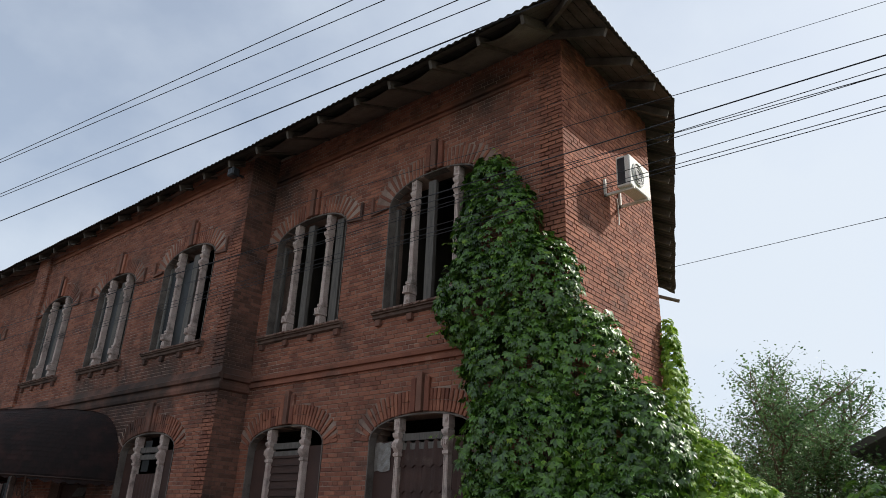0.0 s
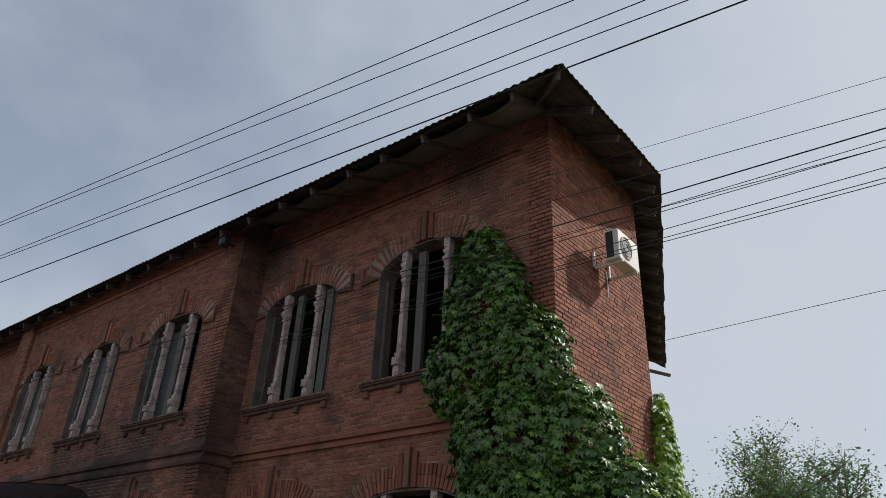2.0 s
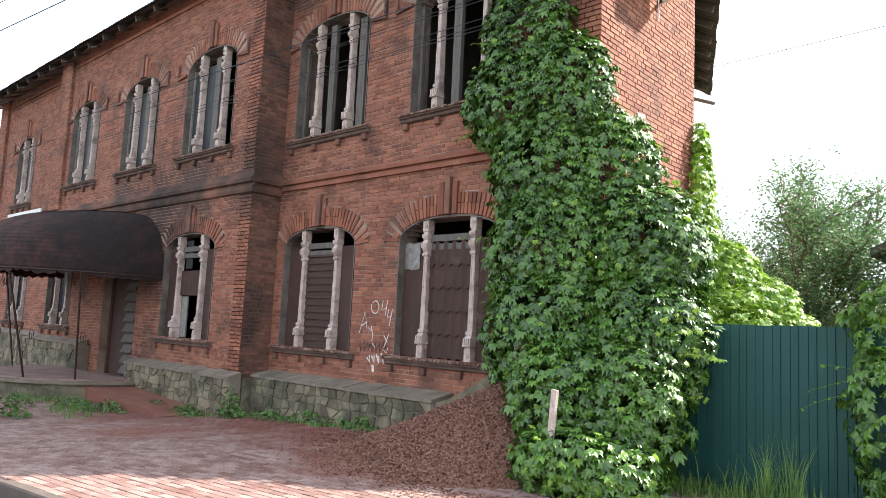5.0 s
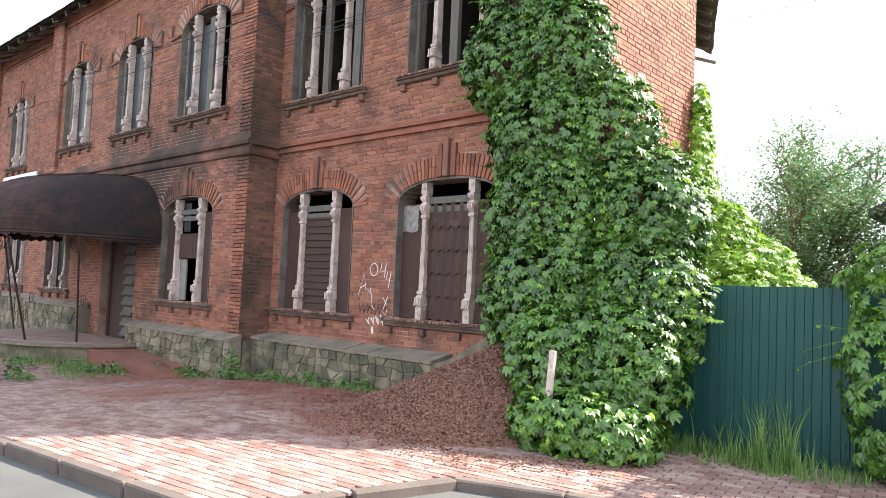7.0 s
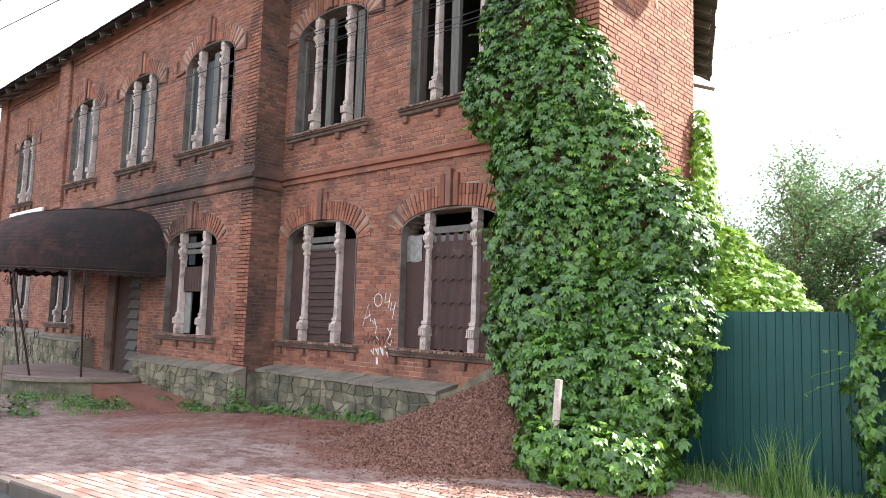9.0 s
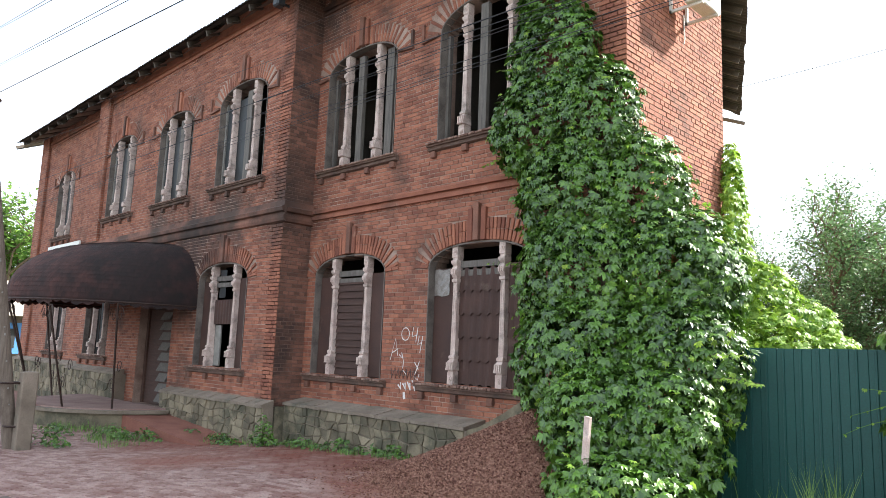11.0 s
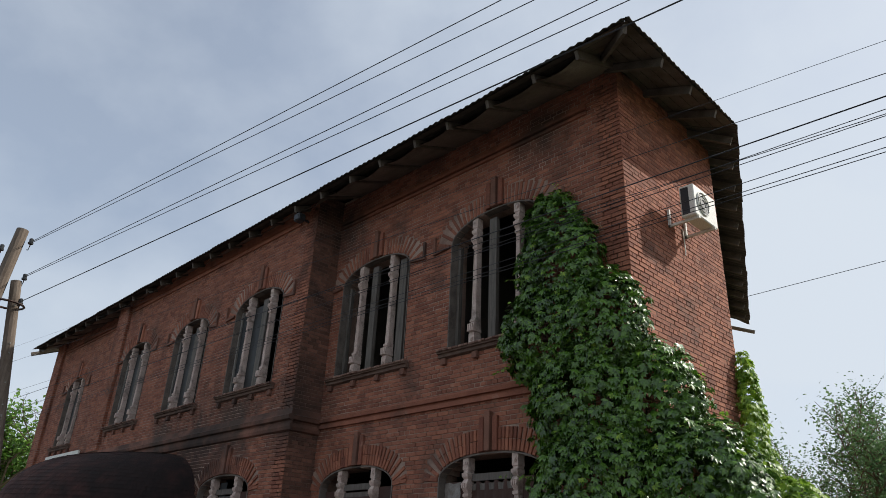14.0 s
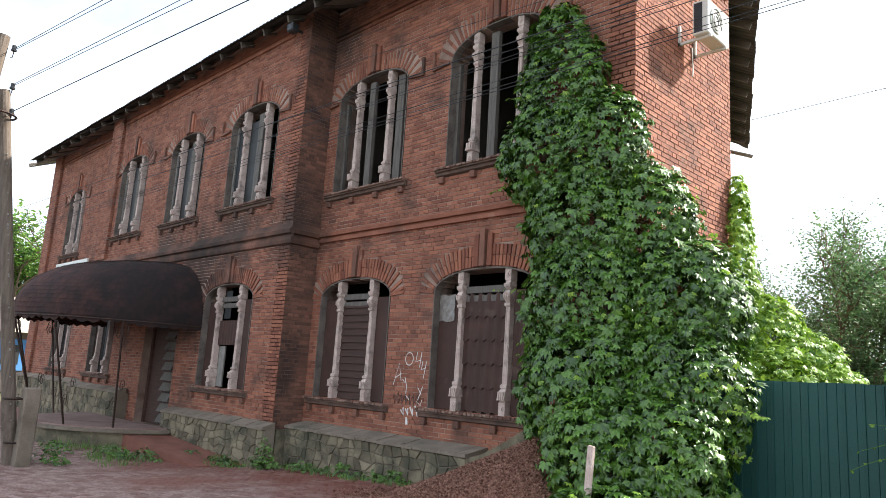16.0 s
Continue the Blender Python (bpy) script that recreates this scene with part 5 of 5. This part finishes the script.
tufts("weeds", "green weeds along the plinth and the platform", spots, rt)
for wx, wy, wr, wh, wn_ in ((-7.0, -1.1, 0.4, 0.62, 150), (-5.2, -0.62, 0.7, 0.22, 110), (-3.9, -0.6, 0.45, 0.2, 70), (-9.2, -1.4, 0.6, 0.24, 90), (-8.0, -1.35, 0.6, 0.22, 90), (-10.2, -2.6, 0.8, 0.3, 150), (-9.6, -2.2, 0.6, 0.22, 90), (-6.3, -0.7, 0.6, 0.2, 60), (-9.6, -4.0, 0.7, 0.35, 110), (-4.4, -0.6, 0.4, 0.2, 30), (-8.4, -1.25, 0.7, 0.16, 60), (-11.2, -3.4, 0.7, 0.25, 70)):
    weed = thing("broadleaf_weed", "leafy weed growing at the foot of the masonry", "weed", group="weeds by the plinth")
    pts = []
    for _ in range(wn_):
        a, r = rt.uniform(0, 6.28), wr * rt.random() ** 0.8
        pts.append((Vector((wx + r * math.cos(a), wy + 0.45 * r * math.sin(a), gz(wx) + 0.03 + wh * rt.random() * (1 - r / wr * 0.8))), Vector((math.cos(a) * 0.5, math.sin(a) * 0.5 - 0.3, 0.8))))
    creeper(pts, rt, 0.04, 0.085, "foliage", LEAF, weed, True)

# ---- heap of crushed brick ----
heap = thing("brick_rubble_heap", "heap of crushed red brick chips against the wall", "heap")
HC = Vector((-0.75, -1.0))


def heap_h(x, y):
    dx, dy = (x - HC.x), (y - HC.y)
    r = math.hypot(dx / (2.3 if dx < 0 else 1.45), dy / (1.85 if dy < 0 else 1.2))
    h = 1.0 * max(0.0, 1 - r) ** 1.05
    return h + 0.05 * noise.noise(Vector((x * 1.7, y * 1.7, 3))) * (1 if r < 1 else 0)


hv, hf = [], []
N = 60
for i in range(N + 1):
    for j in range(N + 1):
        x, y = -3.2 + 4.1 * i / N, -3.0 + 2.7 * j / N
        hv.append((x, y, max(-0.03, heap_h(x, y) - 0.02)))
for i in range(N):
    for j in range(N):
        a = i * (N + 1) + j
        hf.append((a, a + 1, a + N + 2, a + N + 1))
raw("mound", hv, hf, CHIP, heap)
hv, hf = [], []
rh = random.Random(17)
for _ in range(36000):
    if rh.random() < 0.86:
        x, y = rh.uniform(-3.1, 0.75), rh.uniform(-2.9, -0.38)
        if heap_h(x, y) < 0.015:
            continue
    else:
        a, r = rh.uniform(2.2, 6.0), 1.0 + abs(rh.gauss(0, 0.16))
        x, y = HC.x + 2.2 * r * math.cos(a), HC.y + 1.8 * r * math.sin(a)
        if y > -0.4:
            continue
    z = max(0.0, heap_h(x, y))
    s = rh.uniform(0.005, 0.013) * (1.4 if rh.random() < 0.1 else 1)
    k = len(hv)
    ax, ay, az = rh.uniform(-1, 1), rh.uniform(-1, 1), rh.uniform(-1, 1)
    m = pose(x, y, z + s * 0.3, ax * 60, ay * 60, az * 180)
    for q in ((-1.2, -0.8, -0.5), (1.1, -0.9, -0.5), (1.2, 0.8, -0.4), (-1.0, 0.9, -0.5), (0.1, 0.0, 0.75)):
        hv.append(tuple(m @ (Vector(q) * s)))
    hf += [(k, k + 1, k + 4), (k + 1, k + 2, k + 4), (k + 2, k + 3, k + 4), (k + 3, k, k + 4)]
raw("chippings_layer", hv, hf, CHIP, heap, "loose red brick chips", kind="stuff")
stake = thing("wooden_stake", "peeling white wooden stake leaning in the creeper", "stake")
bm = bmesh.new()
bm_box(bm, -0.045, 0.045, -0.02, 0.02, 0.0, 1.15)
bmesh.ops.bevel(bm, geom=bm.edges[:], offset=0.006, segments=1, affect="EDGES")
part("stake_board", bm, PAINTED, stake)
stake.matrix_world = pose(0.59, -1.95, -0.08, -2, 3.5, -20)

# ---- air conditioner on the end wall ----
ac = thing("air_conditioner", "white outdoor air-conditioning unit on wall brackets", "air conditioner")
AX0, AX1, AY0, AY1, AZ0, AZ1 = 0.29, 0.54, 1.2, 1.96, 7.08, 7.64
part("casing", box_bm(AX0, AX1, AY0, AY1, AZ0, AZ1, bevel=0.015), WHITEMETAL, ac)
part("side_grille", box_bm(AX0 + 0.03, AX1 - 0.09, AY0 - 0.006, AY0 + 0.01, AZ0 + 0.04, AZ1 - 0.04), DARKMETAL, ac)
for r, w in ((0.2, 0.012), (0.145, 0.008), (0.085, 0.008)):
    bm = bmesh.new()
    cy, cz = AY0 + 0.28, (AZ0 + AZ1) / 2
    bm_tube(bm, [(AX1 + 0.012, cy + r * math.cos(a), cz + r * math.sin(a)) for a in [2 * math.pi * k / 30 for k in range(31)]], w, 5)
    part("fan_ring", bm, WHITEMETAL, ac)
bm = bmesh.new()
bm_extrude(bm, [(AX1 + 0.003, AY0 + 0.28 + 0.19 * math.cos(a), cz + 0.19 * math.sin(a)) for a in [2 * math.pi * k / 30 for k in range(30)]], (1, 0, 0), 0.004)
part("fan_opening", bm, DARKMETAL, ac)
for y in (AY0 + 0.1, AY1 - 0.12):
    bm = bmesh.new()
    bm_box(bm, 0.012, 0.55, y - 0.02, y + 0.02, AZ0 - 0.045, AZ0 - 0.003)
    bm_box(bm, 0.012, 0.05, y - 0.02, y + 0.02, AZ0 - 0.045, AZ0 + 0.28)
    part("bracket", bm, WHITEMETAL, ac)
bm = bmesh.new()
bm_tube(bm, [(0.02, AY0 + 0.55, AZ0 + 0.1), (0.03, AY0 + 0.56, AZ0 - 0.3), (0.03, AY0 + 0.54, AZ0 - 0.4)], 0.010, 6)
part("hose", bm, WHITEMETAL, ac)

# a lamp under the eaves of the bay
lamp = thing("floodlight", "small dark floodlight under the eaves", "lamp")
part("housing", box_bm(-7.9, -7.68, YB - 0.36, YB - 0.16, 8.87, 9.07, bevel=0.03), DARKMETAL, lamp)
part("arm", box_bm(-7.81, -7.77, YB - 0.2, YB - 0.0, 8.95, 8.99), DARKMETAL, lamp)

# ---- poles and wires ----
pole = thing("utility_pole", "leaning weathered wooden utility pole strapped to a concrete stub", "utility pole")
bm = bmesh.new()
T1 = Vector((-9.62, -5.84, 7.38))
B2, T2 = Vector((-9.58, -4.58, -0.4)), Vector((-9.6, -5.68, 6.36))
bm_tube(bm, [B2, B2.lerp(T2, 0.5), T2], [0.125, 0.11, 0.095], 12)
part("shaft", bm, POLEWOOD, pole)
bm = bmesh.new()
B1 = Vector((-9.85, -6.35, -0.4))
bm_tube(bm, [B1, B1.lerp(T1, 0.5), T1], [0.15, 0.13, 0.11], 12)
part("brace_shaft", bm, POLEWOOD, pole)
stub = part("concrete_stub", box_bm(-9.46, -9.22, -4.62, -4.36, -0.4, 1.05, bevel=0.02), CEMENT, pole, "concrete stub tied on with wire")
for z in (0.1, 0.85):
    bm = bmesh.new()
    c = B2.lerp(T2, (z + 0.4) / 6.76) + Vector((0.0, 0.06, 0.0))
    bm_tube(bm, [(c.x + 0.17 * math.cos(a) + 0.1, c.y + 0.17 * math.sin(a), z) for a in [2 * math.pi * k / 16 for k in range(17)]], 0.018, 5)
    part("strap", bm, IRON, pole)
bm = bmesh.new()
c = B2.lerp(T2, 0.93)
bm_tube(bm, [(c.x + 0.26 * math.cos(a), c.y - 0.12 + 0.3 * math.sin(a), c.z) for a in [2 * math.pi * k / 18 for k in range(19)]], 0.022, 5)
part("strap", bm, IRON, pole)
ins = []
for c in (Vector((-9.71, -5.66, 7.05)), Vector((-9.8, -6.08, 6.8)), Vector((-9.7, -5.58, 6.33)), Vector((-9.8, -6.1, 6.1)), Vector((-9.7, -5.52, 5.85)), Vector((-9.8, -6.05, 5.6))):
    bm = bmesh.new()
    bm_tube(bm, [c, c + Vector((0.12, 0, -0.04)), c + Vector((0.17, 0, 0.02)), c + Vector((0.17, 0, 0.1))], 0.01, 5)
    part("hook", bm, IRON, pole)
    bm = bmesh.new()
    q = c + Vector((0.17, 0, 0.07))
    bm_tube(bm, [q, q + Vector((0, 0, 0.03)), q + Vector((0, 0, 0.04)), q + Vector((0, 0, 0.1)), q + Vector((0, 0, 0.12))], [0.045, 0.05, 0.035, 0.04, 0.02], 10)
    part("insulator", bm, DARKMETAL, pole)
    ins.append(q + Vector((0, 0, 0.08)))
rng = random.Random(3)
for k in range(22):
    z = rng.uniform(0.4, 5.9)
    c = B2.lerp(T2, (z + 0.4) / 6.76)
    part("nail", box_bm(c.x + 0.1, c.x + 0.125, c.y - 0.012, c.y + 0.012, z - 0.012, z + 0.012), PALEWOOD, pole)


def wire(a, b, sag, r=0.007):
    a, b = Vector(a), Vector(b)
    bm = bmesh.new()
    bm_tube(bm, [a.lerp(b, k / 40) - Vector((0, 0, sag * 4 * (k / 40) * (1 - k / 40))) for k in range(41)], r, 4)
    ob = part("overhead_wire", bm, WIRE)
    return tagged(ob, "thin dark overhead wire", "wire", group="overhead wires")


def beyond(a, b, f):
    return Vector(a).lerp(Vector(b), f)


W1, W2, W3 = Vector((-9.54, -5.64, 7.19)), Vector((-9.53, -5.58, 6.49)), Vector((-9.53, -5.48, 6.02))
for a, b, r in ((W1, (1.57, -4.18, 7.2), 0.007), (W1 - Vector((0, 0, 0.03)), (1.82, -3.94, 7.2), 0.007), (W2, (2.61, -4.13, 6.5), 0.007),
                (W2 - Vector((0, 0, 0.03)), (2.83, -3.93, 6.5), 0.007), (W3, (3.30, -4.02, 6.1), 0.010)):
    wire(a, beyond(a, b, 2.6), 0.0, r)
# wires that cross in front of the wall towards the far pole
for (x0, z0), (x1, z1), r in (((2.45, 6.263), (4.51, 6.083), 0.003), ((2.61, 5.904), (4.45, 5.76), 0.0045), ((2.58, 5.617), (4.42, 5.559), 0.008), ((2.57, 5.477), (4.40, 5.442), 0.0045),
                              ((2.57, 5.471), (4.39, 5.383), 0.0045), ((2.566, 5.42), (4.386, 5.378), 0.0045), ((2.55, 5.214), (4.35, 5.184), 0.0045), ((2.54, 5.122), (4.34, 5.086), 0.0045), ((2.537, 5.079), (4.33, 5.045), 0.0045)):
    d = Vector((x1 - x0, 0, z1 - z0))
    a, b = Vector((x0, -2.4, z0)) - d * (28.0 / d.x), Vector((x1, -2.4, z1)) + d * (9.0 / d.x)
    wire(a, b, 0.0, r)
wire((-20, 14, 10.2), (24, 14, 11.38), 0.0, 0.010)

# ---- graffiti on the pier ----
graffiti = thing("graffiti", "white spray-painted scrawl on the brick pier", "graffiti")


def stroke(pts, m=CHALK, r=0.009):
    bm = bmesh.new()
    bm_tube(bm, [(x, -0.0155, z) for x, z in pts], r, 5)
    for v in bm.verts:
        v.co.y = -0.0145 + (v.co.y + 0.0155) * 0.25
    part("stroke", bm, m, graffiti)


stroke([(-4.28 + 0.1 * math.cos(a), 1.98 + 0.11 * math.sin(a)) for a in [2 * math.pi * k / 16 for k in range(17)]])
stroke([(-4.08, 2.1), (-4.11, 1.93), (-3.98, 1.97)])
stroke([(-3.97, 2.1), (-4.01, 1.84)])
stroke([(-3.93, 1.95), (-3.96, 1.8), (-3.86, 1.84), (-3.84, 1.95), (-3.90, 1.66)])
stroke([(-4.66, 1.52), (-4.53, 1.9), (-4.46, 1.6)])
stroke([(-4.62, 1.64), (-4.46, 1.72)])
stroke([(-4.42, 1.62), (-4.34, 1.56), (-4.36, 1.66), (-4.30, 1.5), (-4.32, 1.36), (-4.22, 1.28)])
stroke([(-4.02, 1.5), (-3.92, 1.38)])
stroke([(-3.9, 1.52), (-3.96, 1.38), (-4.02, 1.26), (-3.93, 1.2), (-3.9, 1.3)])
for k in range(4):
    stroke([(-4.42 + 0.12 * k, 1.1 + 0.03 * k), (-4.34 + 0.12 * k, 1.02), (-4.36 + 0.12 * k, 1.14)], CHALK, 0.018)
stroke([(-4.26, 0.98), (-4.24, 0.86)], CHALK, 0.03)
for k in range(7):
    stroke([(-4.62 + 0.1 * k, 1.38), (-4.60 + 0.1 * k, 1.2), (-4.54 + 0.1 * k, 1.34)], BLACKSPRAY, 0.012)

graffiti.location = (-0.05, 0, -0.02)

# ---- far houses ----
house = thing("far_house", "low house with blue boards and a tan slate roof", "house")
part("wall", box_bm(-44, -37, -1.2, 5.5, -0.2, 2.9), PLASTER, house)
part("porch_front", box_bm(-36.98, -36.9, 0.3, 4.6, 0.9, 2.5), BLUE, house, "blue boarded porch front")
for y in (0.9, 2.2, 3.5):
    part("window", box_bm(-36.9, -36.86, y, y + 0.8, 1.2, 2.2), GLASS_OLD, house)
bm = bmesh.new()
bm_extrude(bm, [(-45, -1.8, 2.85), (-36.2, -1.8, 2.85), (-40.5, -1.8, 4.9)], (0, 1, 0), 8.0)
part("roof", bm, TANROOF, house)
part("chimney", box_bm(-40.2, -39.6, 2.9, 3.5, 4.3, 5.7), BRICK, house)
house.location = (0, 0.55, -0.2)
neighbour = thing("neighbour_house", "small house with a dark roof behind the hedge", "house")
part("wall", box_bm(3.4, 9.7, 6.3, 12.0, -0.2, 3.3), PLASTER, neighbour)
bm = bmesh.new()
bm_extrude(bm, [(2.12, 5.9, 3.28), (2.12, 5.9, 3.42), (6.4, 5.9, 5.56), (10.8, 5.9, 3.42), (10.8, 5.9, 3.28), (6.4, 5.9, 5.4)], (0, 1, 0), 7.0)
part("roof", bm, SLATE, neighbour)
shed = thing("far_shed", "pale low shed roof beyond the garden", "shed")
bm = bmesh.new()
bm_extrude(bm, [(2, 30, 1.6), (2, 30, 1.75), (5, 30, 2.6), (8, 30, 1.75), (8, 30, 1.6), (5, 30, 2.45)], (0, 1, 0), 6.0)
part("roof", bm, TANROOF, shed)
part("wall", box_bm(2.4, 7.6, 30.3, 35.6, -0.2, 1.7), PLASTER, shed)

# ---- paving blocks: nearest as pieces, the rest joined ----
pv, pf = [], []
rp = random.Random(9)
piece = mesh_of("paver", box_bm(0.004, 0.194, 0.004, 0.096, -0.03, 0.0, bevel=0.005), PAVER_ONE)
rot = math.degrees(math.atan2(KD.y, KD.x))
count = 0
for j in range(0, 62):
    for i in range(-140, 60):
        o = K0 + KD * (i * 0.2 + (0.1 if j % 2 else 0)) + KN * (j * 0.1 + 0.005)
        c = o + KD * 0.1 + KN * 0.05
        if not inside(c, pav) or c.x < -17 or (c.y > -0.4 and c.x < 1.2) or (c.x < XA + 0.3 and c.y > YB - 0.38):
            continue
        dz = rp.uniform(-0.003, 0.003)
        if j < 13 and -12 < i < 14 and count < 300:
            ob = new("paver", piece)
            ob.parent = pavement
            ob.matrix_local = pose(o.x, o.y, dz + 0.001, 0, 0, rot)
            count += 1
            continue
        k = len(pv)
        for u, v, z in ((0.004, 0.004, -0.02), (0.196, 0.004, -0.02), (0.196, 0.096, -0.02), (0.004, 0.096, -0.02), (0.008, 0.008, 0), (0.192, 0.008, 0), (0.192, 0.092, 0), (0.008, 0.092, 0)):
            q = o + KD * u + KN * v
            pv.append((q.x, q.y, z + dz + gz(q.x)))
        pf += [(k + 4, k + 5, k + 6, k + 7), (k, k + 1, k + 5, k + 4), (k + 1, k + 2, k + 6, k + 5), (k + 2, k + 3, k + 7, k + 6), (k + 3, k, k + 4, k + 7)]
raw("pavers", pv, pf, PAVER, pavement, kind="stuff")

# ---- bricks of the walls, last ----

def lay(parent, bricks, to_world, rotation, near, material, seed):
    """Bricks of one wall face: those that near() picks become pieces, the rest one joined mesh."""
    rng = random.Random(seed)
    pieces, rest = [], []
    for b in bricks:
        (pieces if len(pieces) < 290 and near(b) else rest).append(b)
    v, f = brick_mesh(rest, to_world, seed=seed)
    raw("brickwork", v, f, material, parent, kind="stuff")
    cache = {}
    for s, e, z, r, q in pieces:
        w = round(e - s, 2)
        if w not in cache:
            vs, fs = brick_mesh([(0, w, 0, 0, 0)], lambda x, d, zz: (x, -d, zz), seed=int(w * 100))
            me = bpy.data.meshes.new("brick")
            me.from_pydata(vs, [], fs)
            me.materials.append(BRICK_ONE)
            cache[w] = me
        ob = new("brick", cache[w])
        ob.parent = parent
        p = to_world(s, 0.001 + rng.uniform(-0.003, 0.003), z)
        ob.matrix_local = pose(*p, 0, 0, rotation)


lay(wall_a, wall_bricks(XA, 0.014, -0.3, WALL_TOP, [U1, U2, G1, G2], 1), front(0.0), 0, lambda b: -4.9 < b[0] < -3.8 and 0.6 < b[2] < 4.2, BRICK, 1)
lay(wall_e, wall_bricks(-0.004, END_Y, 0, WALL_TOP, [], 2), side_end, 90, lambda b: 3.4 < b[2] < 5.6, BRICK, 2)
lay(wall_b, wall_bricks(XB, XA + 0.014, -0.3, WALL_TOP, [U3, U4, U5, G3, DOOR, G4], 3), front(YB), 0, lambda b: b[0] > -8.5 and 0.7 < b[2] < 4.2, BRICK, 3)
# the bay's side takes the darker brick, its shade put into the colour
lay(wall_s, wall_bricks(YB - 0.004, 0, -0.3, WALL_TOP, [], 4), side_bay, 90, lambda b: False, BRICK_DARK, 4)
lay(wall_c, wall_bricks(XC, XB, 0, WALL_TOP, [U6, G5], 5), front(YC), 0, lambda b: False, BRICK, 5)
